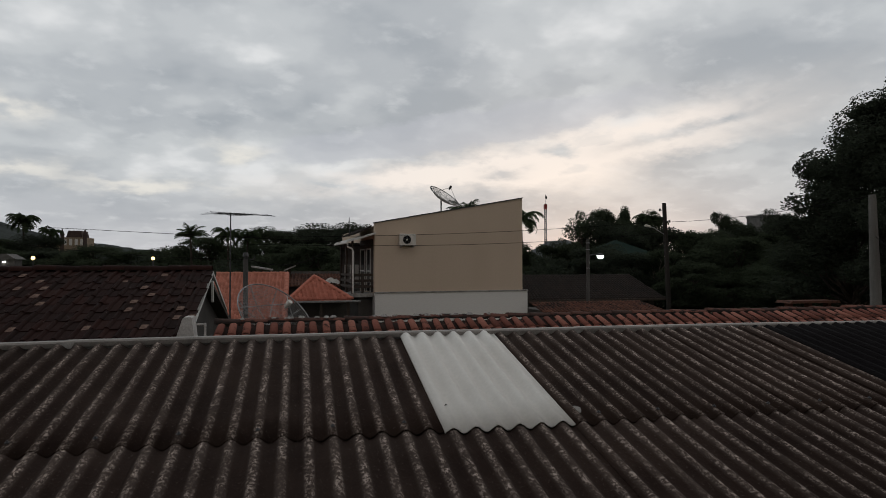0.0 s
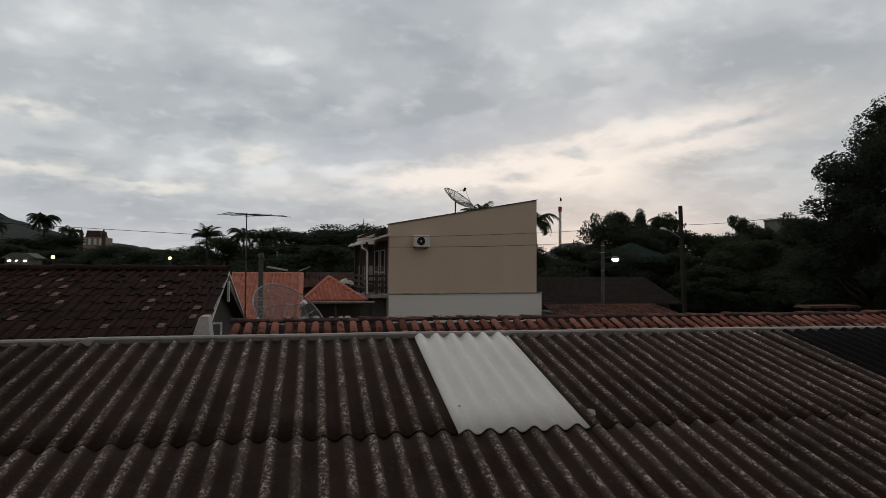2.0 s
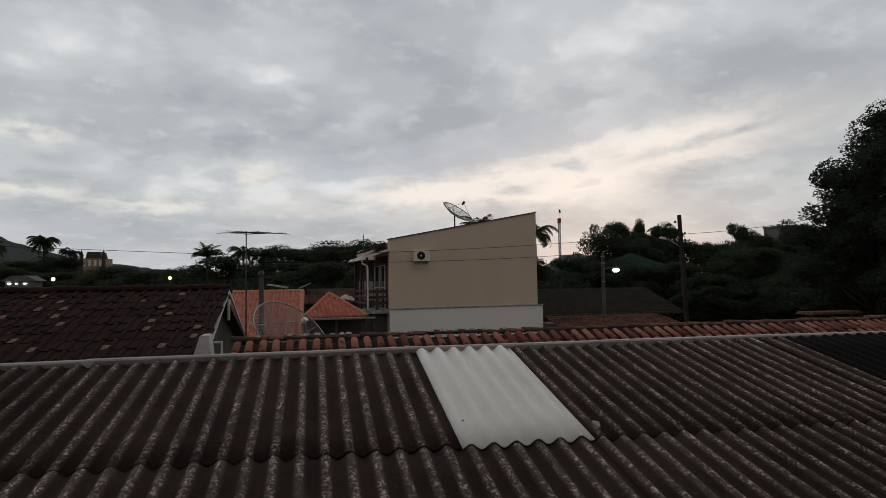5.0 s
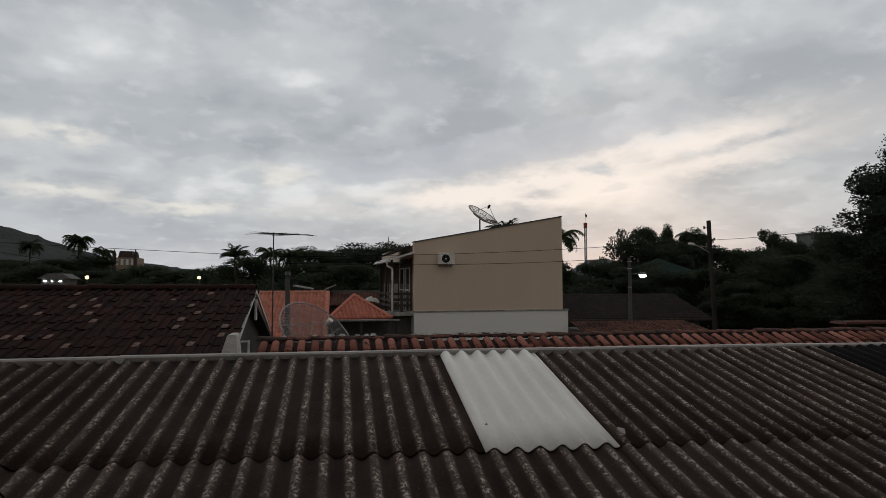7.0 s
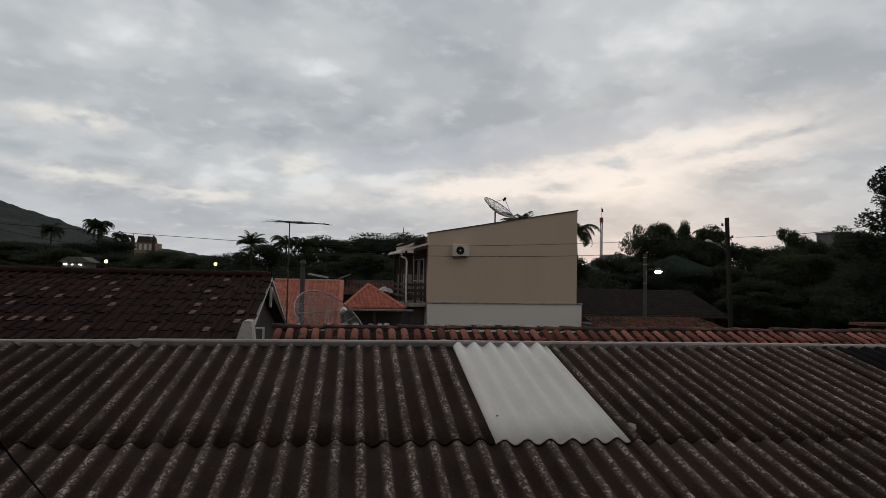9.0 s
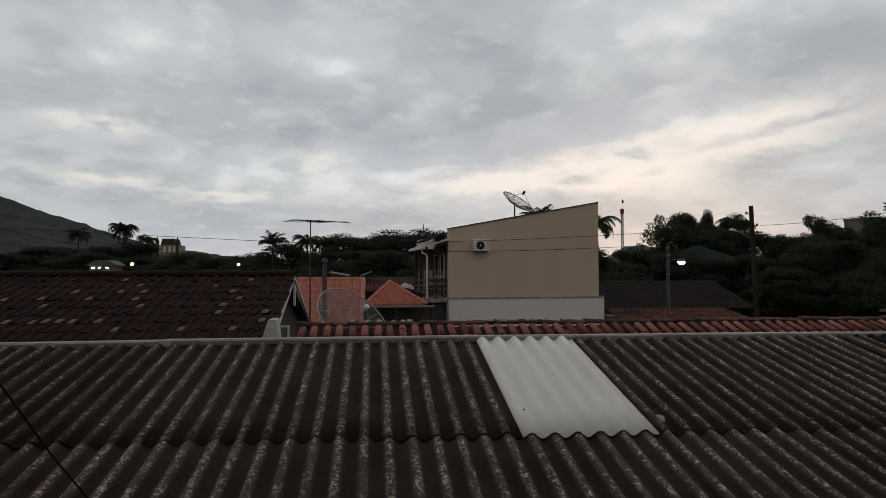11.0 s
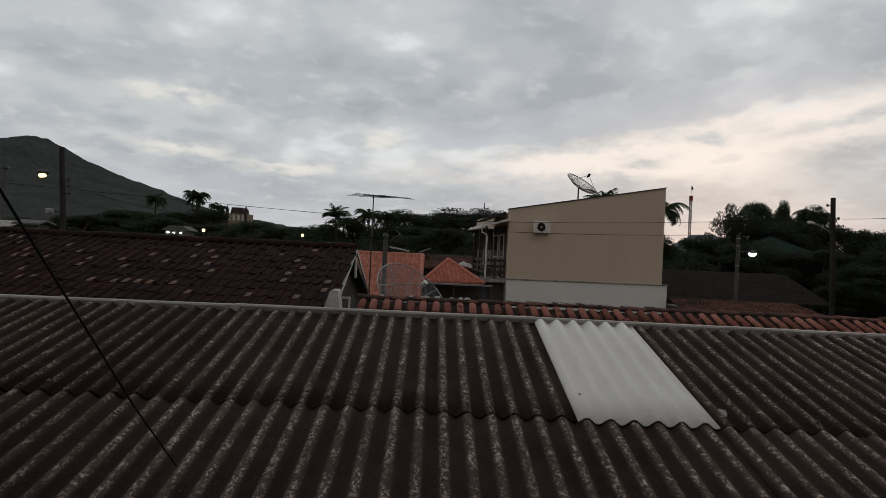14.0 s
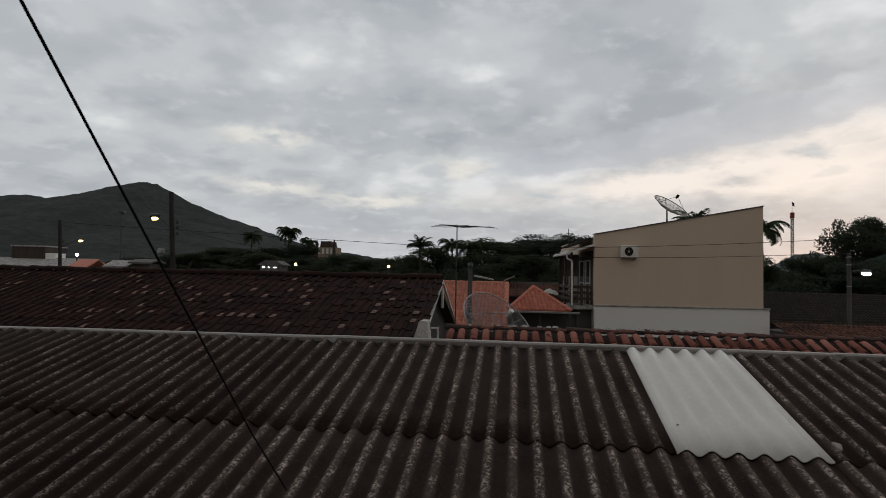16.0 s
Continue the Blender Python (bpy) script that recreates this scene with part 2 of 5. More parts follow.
FIBRE = fibre_mat("old_fibre_cement", (0.0250, 0.0155, 0.0122), (0.041, 0.0270, 0.0213), (0.57, 0.465, 0.40), 0.88)
# same old cement and lichen, with the left side's shading put into the colour
FIBRE_DIM = fibre_mat("dimmed_fibre_cement", (0.0190, 0.0114, 0.0087), (0.030, 0.0192, 0.0148), (0.46, 0.37, 0.315), 0.62)
# near-black version for the sheets at the right end
FIBRE_BLACK = fibre_mat("black_fibre_cement", (0.0062, 0.0052, 0.0056), (0.0075, 0.0064, 0.0068), (0.016, 0.014, 0.014), 0.1)
FIBRE_BROWN = fibre_mat("brown_fibre_cement", (0.020, 0.0145, 0.0115), (0.030, 0.022, 0.0175), (0.26, 0.215, 0.18), 0.55)
SKYLIGHT = surface("milky_fibreglass", (0.66, 0.638, 0.595), (0.575, 0.55, 0.505), 2.6, 30, 0.6, bump=0.05, contrast=0.1, grit=0.12, stretch=(1, 0.45, 1))
FLASHING = surface("dull_zinc", (0.31, 0.285, 0.262), (0.20, 0.185, 0.17), 2.5, 60, 0.6, 0.25, 0.1, contrast=0.3)
MORTAR = surface("pale_mortar", (0.40, 0.39, 0.37), (0.20, 0.19, 0.18), 4, 50, 0.95)


def old_tile_mat(name, islands):
    """Sooty flat clay tiles with pale specks."""
    m, n, l, b = node_mat(name)
    geo = n.new("ShaderNodeNewGeometry")
    rnd = geo.outputs["Random Per Island"] if islands else n.new("ShaderNodeObjectInfo").outputs["Random"]
    col = ramp(n, l, rnd, [(0.0, (0.014, 0.0062, 0.0048)), (0.5, (0.019, 0.0076, 0.0058)), (1.0, (0.028, 0.0100, 0.0073))])
    patch = tex(n, l, geo.outputs["Position"], 9.5, 3, 0.45, (1.0, 1.6, 1.6))
    fine = tex(n, l, geo.outputs["Position"], 70.0, 3, 0.6)
    specks = calc(n, l, "MULTIPLY", ramp(n, l, patch, [(0.70, (0, 0, 0)), (0.74, (1, 1, 1))]), 0.35)
    col = mixed(n, l, specks, col, (0.20, 0.15, 0.13))
    col = mixed(n, l, 0.6, col, ramp(n, l, fine, [(0.3, (0.6, 0.6, 0.6)), (0.7, (1.25, 1.25, 1.25))]), "MULTIPLY")
    l.new(col, b.inputs["Base Color"])
    b.inputs["Roughness"].default_value = 0.95
    b.inputs["Specular IOR Level"].default_value = 0.15
    bumped(n, l, b, calc(n, l, "ADD", fine, patch), 0.5, 0.005)
    return m


TILE_OLD = old_tile_mat("mossy_dark_tile", False)
TILE_OLD_MASS = old_tile_mat("mossy_dark_tile_mass", True)
TILE_WORN = surface("worn_clay_face", (0.23, 0.158, 0.126), (0.05, 0.026, 0.02), 9.0, 60, 0.95, contrast=0.35)
ORANGE = [(0.0, (0.13, 0.050, 0.038)), (0.5, (0.24, 0.090, 0.066)), (1.0, (0.36, 0.155, 0.115))]
TILE_RED = tile_mat("weathered_red_tile", ORANGE, (0.030, 0.018, 0.015), 0.55)
RIDGE_RED = tile_mat("sooty_ridge_tile", [(0.0, (0.05, 0.028, 0.022)), (1.0, (0.17, 0.07, 0.05))], (0.02, 0.014, 0.012), 0.5)
TILE_FAR = tile_mat("orange_roof_tile", [(0.0, (0.38, 0.148, 0.102)), (1.0, (0.52, 0.212, 0.150))], (0.20, 0.08, 0.055), 0.68, True)
TILE_FAR2 = tile_mat("red_roof_tile", [(0.0, (0.35, 0.118, 0.080)), (1.0, (0.48, 0.168, 0.116))], (0.12, 0.05, 0.04), 0.60, True)
TILE_BROWN = tile_mat("brown_roof_tile", [(0.0, (0.017, 0.0125, 0.0105)), (1.0, (0.027, 0.019, 0.0155))], (0.012, 0.010, 0.009), 0.52, True)
TILE_DULL = tile_mat("dull_red_tile", [(0.0, (0.07, 0.035, 0.025)), (1.0, (0.15, 0.065, 0.045))], (0.025, 0.018, 0.015), 0.5, True)
BEIGE = surface("beige_render", (0.60, 0.49, 0.385), (0.55, 0.445, 0.345), 0.6, 12, 0.95, bump=0.05, contrast=0.1, stretch=(1, 1, 0.2), grit=0.10)
WHITEWASH = surface("whitewashed_block", (0.82, 0.81, 0.785), (0.70, 0.685, 0.66), 1.2, 20, 0.95, bump=0.1, contrast=0.1, stretch=(0.4, 1, 2.5), grit=0.15)
WHITE = surface("white_paint", (0.66, 0.65, 0.62), (0.48, 0.47, 0.45), 3, 30, 0.7, contrast=0.2)
GREY_WALL = surface("grey_render", (0.16, 0.155, 0.15), (0.11, 0.105, 0.10), 1.5, 25, 0.95)
DARK_WALL = surface("dim_render", (0.11, 0.10, 0.095), (0.07, 0.065, 0.06), 1.0, 20, 0.95)
WOOD_DARK = surface("dark_wood", (0.035, 0.026, 0.02), (0.06, 0.045, 0.035), 4, 60, 0.8, stretch=(1, 1, 0.1))
POLE_WOOD = surface("tarred_pole", (0.030, 0.027, 0.025), (0.05, 0.044, 0.04), 4, 60, 0.9, stretch=(1, 1, 0.1))
CONCRETE = surface("pole_concrete", (0.17, 0.162, 0.15), (0.115, 0.11, 0.10), 2, 40, 0.9, stretch=(1, 1, 0.2))
CONCRETE_DARK = surface("old_pole_concrete", (0.12, 0.115, 0.11), (0.07, 0.068, 0.065), 2, 40, 0.9, stretch=(1, 1, 0.2))
STEEL = surface("galvanised_steel", (0.33, 0.33, 0.33), (0.20, 0.20, 0.20), 6, 80, 0.45, 0.7, 0.1)
STEEL_DARK = surface("dark_aluminium", (0.07, 0.07, 0.075), (0.04, 0.04, 0.04), 6, 80, 0.5, 0.4, 0.1)
PLASTIC = surface("aged_white_plastic", (0.74, 0.71, 0.66), (0.60, 0.57, 0.52), 5, 60, 0.5, contrast=0.2)
BLACK = surface("black_rubber", (0.010, 0.009, 0.009), (0.016, 0.015, 0.014), 8, 60, 0.95)
GLASS = surface("dim_window_glass", (0.02, 0.022, 0.025), (0.03, 0.032, 0.035), 1, 10, 0.08, bump=0.0)
BARK = surface("bark", (0.07, 0.055, 0.045), (0.035, 0.03, 0.025), 3, 30, 0.95, bump=0.7, depth=0.02, stretch=(1, 1, 0.3))
PALE_BARK = surface("pale_bark", (0.20, 0.17, 0.14), (0.11, 0.09, 0.075), 3, 30, 0.95, bump=0.7, depth=0.02)
LEAF = leaf_mat("broad_leaves", (0.044, 0.054, 0.036), (0.064, 0.080, 0.048))
LEAF_DEEP = leaf_mat("deep_shade_leaves", (0.040, 0.047, 0.036), (0.054, 0.066, 0.045))
FROND = leaf_mat("palm_leaflets", (0.032, 0.044, 0.026), (0.055, 0.075, 0.038))
GRASS = surface("rough_grass", (0.040, 0.050, 0.026), (0.065, 0.060, 0.040), 0.08, 2.0, 1.0, bump=0.6, depth=0.03)
# the far hill's wood, with distance haze mixed into its grey-blue colour
HAZE_HILL = surface("hazed_hill_forest", (0.085, 0.092, 0.094), (0.11, 0.115, 0.116), 0.012, 0.07, 1.0, bump=0.4, depth=4.0, contrast=0.2)
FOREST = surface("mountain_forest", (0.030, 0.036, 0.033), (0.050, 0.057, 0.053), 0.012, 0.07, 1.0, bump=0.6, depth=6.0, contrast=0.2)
CASTLE = surface("ochre_plaster", (0.28, 0.22, 0.155), (0.20, 0.16, 0.12), 0.3, 3, 0.9)
CASTLE_RED = surface("dull_red_roof", (0.085, 0.062, 0.055), (0.06, 0.044, 0.04), 0.5, 3, 0.9)
GREEN_ROOF = surface("green_metal_roof", (0.010, 0.022, 0.017), (0.015, 0.030, 0.023), 0.6, 8, 0.95, stretch=(1, 0.2, 1))
RED_PAINT = surface("red_paint", (0.30, 0.05, 0.04), (0.20, 0.04, 0.035), 0.5, 5, 0.7)
TOWER_STEEL = surface("painted_tower_steel", (0.07, 0.075, 0.09), (0.05, 0.053, 0.065), 0.3, 3, 0.7)
FLAG = surface("dark_flag_cloth", (0.03, 0.03, 0.035), (0.05, 0.05, 0.05), 0.5, 5, 0.9)
LAMP_COLD = lamp_mat("cold_lamp", (0.95, 1.0, 0.98), 12.0)
LAMP_WARM = lamp_mat("warm_lamp", (1.0, 0.70, 0.24), 3.6)

# ---- mesh helpers ----


class Geo:
    """Collects vertices and faces of one mesh."""

    def __init__(self):
        self.v, self.f = [], []

    def add(self, verts, faces, m=None):
        k = len(self.v)
        self.v += [tuple(m @ Vector(p)) if m is not None else tuple(p) for p in verts]
        self.f += [tuple(i + k for i in f) for f in faces]
        return self

    def box(self, x0, x1, y0, y1, z0, z1, m=None, edge=0.0):
        """A block; edge: the width of its chamfered upright and level edges."""
        if edge <= 0:
            v = [(x, y, z) for z in (z0, z1) for y in (y0, y1) for x in (x0, x1)]
            return self.add(v, [(0, 2, 3, 1), (4, 5, 7, 6), (0, 1, 5, 4), (2, 6, 7, 3), (0, 4, 6, 2), (1, 3, 7, 5)], m)
        e, rings = edge, []
        for z, q in ((z0, e), (z0 + e, 0), (z1 - e, 0), (z1, e)):
            rings.append([(x0 + e, y0 + q, z), (x1 - e, y0 + q, z), (x1 - q, y0 + e, z), (x1 - q, y1 - e, z), (x1 - e, y1 - q, z), (x0 + e, y1 - q, z), (x0 + q, y1 - e, z), (x0 + q, y0 + e, z)])
        v = [p for r in rings for p in r]
        f = [tuple(range(7, -1, -1)), tuple(range(24, 32))]
        f += [(8 * r + i, 8 * r + (i + 1) % 8, 8 * r + 8 + (i + 1) % 8, 8 * r + 8 + i) for r in range(3) for i in range(8)]
        return self.add(v, f, m)

    def prism(self, poly, y0, y1, m=None):
        """A polygon in x and z (counter-clockwise from the front), drawn out along y."""
        n = len(poly)
        v = [(x, y0, z) for x, z in poly] + [(x, y1, z) for x, z in poly]
        f = [tuple(range(n)), tuple(range(2 * n - 1, n - 1, -1))]
        f += [((i + 1) % n, i, n + i, n + (i + 1) % n) for i in range(n)]
        return self.add(v, f, m)

    def tube(self, points, radii, sides=8, caps=True):
        pts = [Vector(p) for p in points]
        if isinstance(radii, (int, float)):
            radii = [radii] * len(pts)
        k = len(self.v)
        for i, p in enumerate(pts):
            d = (pts[min(i + 1, len(pts) - 1)] - pts[max(i - 1, 0)]).normalized()
            a = d.orthogonal().normalized() if abs(d.z) > 0.99 else d.cross(Vector((0, 0, 1))).normalized()
            b = d.cross(a)
            for s in range(sides):
                w = 2 * math.pi * s / sides
                self.v.append(tuple(p + radii[i] * (math.cos(w) * a + math.sin(w) * b)))
        for i in range(len(pts) - 1):
            for s in range(sides):
                s2 = (s + 1) % sides
                self.f.append((k + i * sides + s, k + i * sides + s2, k + (i + 1) * sides + s2, k + (i + 1) * sides + s))
        if caps:
            self.f.append(tuple(k + s for s in range(sides - 1, -1, -1)))
            e = k + (len(pts) - 1) * sides
            self.f.append(tuple(e + s for s in range(sides)))
        return self

    def data(self, name, material, smooth=False):
        me = bpy.data.meshes.new(name)
        me.from_pydata(self.v, [], self.f)
        me.materials.append(material)
        if smooth:
            me.polygons.foreach_set("use_smooth", [True] * len(me.polygons))
        me.update()
        return me


def part(name, geo, material, parent=None, label="", smooth=False, m=None):
    """Links one mesh under a thing or a part."""
    ob = new(name, geo.data(name, material, smooth) if isinstance(geo, Geo) else geo)
    ob.parent = parent
    if m is not None:
        ob.matrix_basis = m
    return tagged(ob, label)


def thing(name, m, label, category, group=""):
    """An Empty at the base of a thing."""
    ob = new(name)
    ob.empty_display_size = 0.2
    ob.matrix_basis = m
    return tagged(ob, label, category, group)


def sag(a, b, drop, n=24):
    a, b = Vector(a), Vector(b)
    return [a.lerp(b, i / n) - Vector((0, 0, drop * 4 * (i / n) * (1 - i / n))) for i in range(n + 1)]

# ---- ground and far land ----


def ground():
    g, n = Geo(), 40
    rings = [0, 6, 14, 30, 60, 110, 200, 400, 800, 1600, 3200]
    for r in rings:
        for i in range(n):
            w = 2 * math.pi * i / n
            x, y = r * math.cos(w), r * math.sin(w)
            g.v.append((x, y + 20, 0.25 * noise.noise((x * 0.03, y * 0.03, 0)) if 60 < r < 1600 else 0.0))
    for k in range(len(rings) - 1):
        for i in range(n):
            j = (i + 1) % n
            g.f.append((k * n + i, (k + 1) * n + i, (k + 1) * n + j, k * n + j))
    tagged(part("ground", g, GRASS, None, "rough dark grass ground of the neighbourhood"), category="ground", kind="structure")


ground()


def land(name, profile, y, deep, label, rough, seed, cover=FOREST):
    """A wooded range: its skyline follows the profile, the slopes come down before and behind it."""
    xs = [p[0] for p in profile]
    zs = [p[1] for p in profile]
    g, nx, ny = Geo(), 220, 80
    for j in range(ny + 1):
        q = j / ny * 2 - 1
        for i in range(nx + 1):
            x = xs[0] + (xs[-1] - xs[0]) * i / nx
            h = float(np.interp(x, xs, zs))
            fall = max(0.0, 1 - abs(q)) ** 0.8
            spur = 1 + 0.35 * (1 - fall) * noise.noise((x * 4.0 / deep, q * 1.5, seed))
            tops = rough * noise.noise((x * 0.06, q * deep * 0.06, seed + 3)) + 0.6 * rough * noise.noise((x * 0.16, q * deep * 0.16, seed + 9))
            g.v.append((x, y + q * deep, max(-2.0, h * fall * spur + tops * min(1, h * fall / 20))))
    for j in range(ny):
        for i in range(nx):
            a = j * (nx + 1) + i
            g.f.append((a, a + 1, a + nx + 2, a + nx + 1))
    tagged(part(name, g, cover, None, label, True), category="mountain", kind="structure")


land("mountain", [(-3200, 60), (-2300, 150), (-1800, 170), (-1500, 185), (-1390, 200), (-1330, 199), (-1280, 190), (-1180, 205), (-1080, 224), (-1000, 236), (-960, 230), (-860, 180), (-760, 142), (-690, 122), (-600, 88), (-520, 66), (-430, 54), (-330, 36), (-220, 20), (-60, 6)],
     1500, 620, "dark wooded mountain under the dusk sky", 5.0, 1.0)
land("far_hill", [(180, 3), (250, 10), (285, 20), (302, 34), (325, 36), (350, 28), (380, 14), (420, 4)], 700, 160, "low blue-grey hill beyond the trees", 2.0, 4.0, HAZE_HILL)
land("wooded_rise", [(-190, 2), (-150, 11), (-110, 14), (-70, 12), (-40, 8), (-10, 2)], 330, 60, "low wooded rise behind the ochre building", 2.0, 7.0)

# ---- plants ----


def leaf_cloud(g, centre, radii, count, size, rng):
    """Small bent leaves in an uneven clump, thick towards its rim."""
    for _ in range(count):
        d = Vector((rng.gauss(0, 1), rng.gauss(0, 1), rng.gauss(0, 1))).normalized()
        r = rng.random() ** 0.22
        bump = 1 + 0.28 * noise.noise(d * 2.3 + Vector(centre))
        p = Vector(centre) + Vector((d.x * radii[0], d.y * radii[1], d.z * radii[2])) * r * bump
        a = Vector((rng.gauss(0, 1), rng.gauss(0, 1), rng.gauss(0, 0.6))).normalized()
        b = a.cross(Vector((rng.gauss(0, 1), rng.gauss(0, 1), rng.gauss(0, 1)))).normalized()
        s = size * rng.uniform(0.6, 1.35)
        k = len(g.v)
        g.v += [tuple(p - a * s), tuple(p + b * s * 0.45), tuple(p + a * s), tuple(p - b * s * 0.45)]
        g.f.append((k, k + 1, k + 2, k + 3))


def limb(g, a, b, r0, r1, rng, n=5):
    a, b = Vector(a), Vector(b)
    pts = [a.lerp(b, i / n) + Vector((rng.gauss(0, 1), rng.gauss(0, 1), rng.gauss(0, 0.5))) * (0.04 * (b - a).length * (0 < i < n)) for i in range(n + 1)]
    g.tube(pts, [r0 + (r1 - r0) * i / n for i in range(n + 1)], 7)


def tree_meshes(height, spread, clumps, leaves, size, seed, low=0.35, open_crown=0.0):
    """Trunk with limbs, and a crown of leafy clumps at the limbs' ends."""
    rng = random.Random(seed)
    wood, crown = Geo(), Geo()
    fork = Vector((rng.gauss(0, 0.2), rng.gauss(0, 0.2), height * low))
    r = 0.028 * height
    limb(wood, (0, 0, -0.2), fork, r, r * 0.7, rng)
    for c in range(clumps):
        w = 2 * math.pi * (c * 0.618 + rng.random() * 0.1)
        q = rng.random()
        rad = spread * (0.15 + 0.62 * math.sqrt(rng.random()))
        z = height * (low + 0.12 + (0.84 - low) * q)
        rad *= math.sqrt(max(0.12, 1 - ((q - 0.35) / 0.75) ** 2))
        p = Vector((rad * math.cos(w), rad * math.sin(w), z))
        limb(wood, fork.lerp(Vector((0, 0, z)), 0.4 * q), p, r * 0.35, r * 0.06, rng, 4)
        s = spread * rng.uniform(0.22, 0.40) * (1 - open_crown * 0.4)
        leaf_cloud(crown, p, (s, s, s * rng.uniform(0.55, 0.85)), leaves // clumps, size, rng)
        if not open_crown:
            leaf_cloud(crown, p, (s * 0.66, s * 0.66, s * 0.45), 42, size * 3.2, rng)
    return wood, crown


def tree_kind(height, spread, clumps, leaves, size, seed, leaf, bark, low=0.35, open_crown=0.0):
    wood, crown = tree_meshes(height, spread, clumps, leaves, size, seed, low, open_crown)
    return wood.data("trunk", bark, True), crown.data("crown", leaf)


def plant_tree(kind, x, y, z, sx, sz, turn, label, group=""):
    root = thing("tree", pose(x, y, z, 0, 0, turn) @ Matrix.Diagonal((sx, sx, sz, 1)), label, "tree", group)
    part("trunk", kind[0], None, root)
    part("crown", kind[1], None, root)
    return root


def palm_kind(height, frond, count, seed, least=-0.15, droop=1.0):
    rng = random.Random(seed)
    wood, crown = Geo(), Geo()
    lean = (rng.uniform(-0.03, 0.03), rng.uniform(-0.03, 0.03))
    n = 8
    wood.tube([(lean[0] * height * (i / n) ** 2, lean[1] * height * (i / n) ** 2, height * i / n - 0.2 * (i == 0)) for i in range(n + 1)], [0.017 * height * (1 - 0.35 * i / n) for i in range(n + 1)], 8)
    top = Vector((lean[0] * height, lean[1] * height, height))
    for c in range(count):
        w = 2 * math.pi * (c * 0.382 + rng.random() * 0.08)
        rise = rng.uniform(least, 1.25)
        out, upv = Vector((math.cos(w), math.sin(w), 0)), Vector((0, 0, 1))
        size = frond * rng.uniform(0.8, 1.1)
        mids, p, ang, seg = [], top.copy(), rise, 9
        for i in range(seg + 1):
            mids.append(p.copy())
            p = p + (out * math.cos(ang) + upv * math.sin(ang)) * size / seg
            ang -= (0.16 + 0.26 * i / seg) * droop
        crown.tube(mids, [0.035 * (1 - 0.8 * i / seg) for i in range(seg + 1)], 4)
        side = out.cross(upv)
        for i in range(1, seg + 1):
            for half in range(3):
                q = mids[i - 1].lerp(mids[i], half / 3)
                along = (mids[i] - mids[i - 1]).normalized()
                span = size * 0.24 * math.sin(math.pi * min(0.95, 0.18 + 0.8 * (i + half / 3) / (seg + 1)))
                for s in (-1, 1):
                    tip = q + side * s * span * rng.uniform(0.75, 1.05) + along * span * 0.5 - upv * span * rng.uniform(0.35, 0.8)
                    wd = along * 0.045 * frond / 2.2
                    k = len(crown.v)
                    crown.v += [tuple(q - wd), tuple(q + wd), tuple(tip + wd * 0.25), tuple(tip - wd * 0.25)]
                    crown.f.append((k, k + 1, k + 2, k + 3))
    return wood.data("trunk", BARK, True), crown.data("fronds", FROND)


def plant_palm(kind, x, y, scale, turn, label, z=0.0):
    root = thing("palm_tree", pose(x, y, z, 0, 0, turn) @ Matrix.Diagonal((scale, scale, scale, 1)), label, "palm tree")
    part("trunk", kind[0], None, root)
    part("fronds", kind[1], None, root)
    return root


# broad trees, 10 m high and 4 m to each side, to be scaled
TREES = [tree_kind(10, 4, 30, 26000, 0.092, 11 + i, (LEAF, LEAF_DEEP, LEAF)[i % 3], PALE_BARK if i == 3 else BARK, 0.22) for i in range(4)]
RNG = random.Random(5)


def plant_row(rows, label, group, base=0.0):
    for x, y, top, half in rows:
        k = RNG.randrange(len(TREES))
        plant_tree(TREES[k], x, y, base, max(0.30, half / 4.3), (top - base) / 10.3, RNG.uniform(0, 360), label, group)


RIGHT = [(34.3, 64, 11.2, 3.6), (38.2, 66, 11.8, 2.2), (40.3, 63.5, 11.2, 2.6), (31.6, 60, 9.8, 3.0), (36.2, 62, 10.2, 3.4), (27.6, 58, 7.4, 2.2), (21.6, 50, 5.5, 2.8), (26.4, 50, 6.6, 4.2),
         (26.6, 46, 6.0, 3.9), (42.0, 60, 8.8, 2.4), (44.6, 60, 8.6, 2.6), (47.7, 60, 11.2, 2.2), (48.4, 58, 9.6, 3.0), (51.9, 62, 10.1, 2.0), (53.0, 58, 11.0, 2.8), (56.0, 57, 10.4, 3.5), (50.0, 54, 8.4, 4.2),
         (45.0, 58, 8.6, 4.6), (49.5, 59, 9.0, 4.8), (38.5, 60, 9.2, 4.6), (53.5, 55, 8.8, 5.0), (42.5, 57, 8.4, 4.6), (33.0, 58, 8.8, 4.2), (57.0, 54, 9.2, 5.2), (24.6, 57, 7.0, 2.4), (27.2, 57, 6.9, 2.3)]
NEAR = [(35.6, 44, 7.1, 4.5), (37.5, 40, 6.0, 4.1), (42.4, 40, 6.5, 4.5), (44.6, 38, 5.5, 4.6), (29.0, 40, 5.0, 3.5), (33.0, 36, 4.6, 3.5), (48, 40, 7.0, 5.0), (30.5, 46, 6.2, 3.6)]
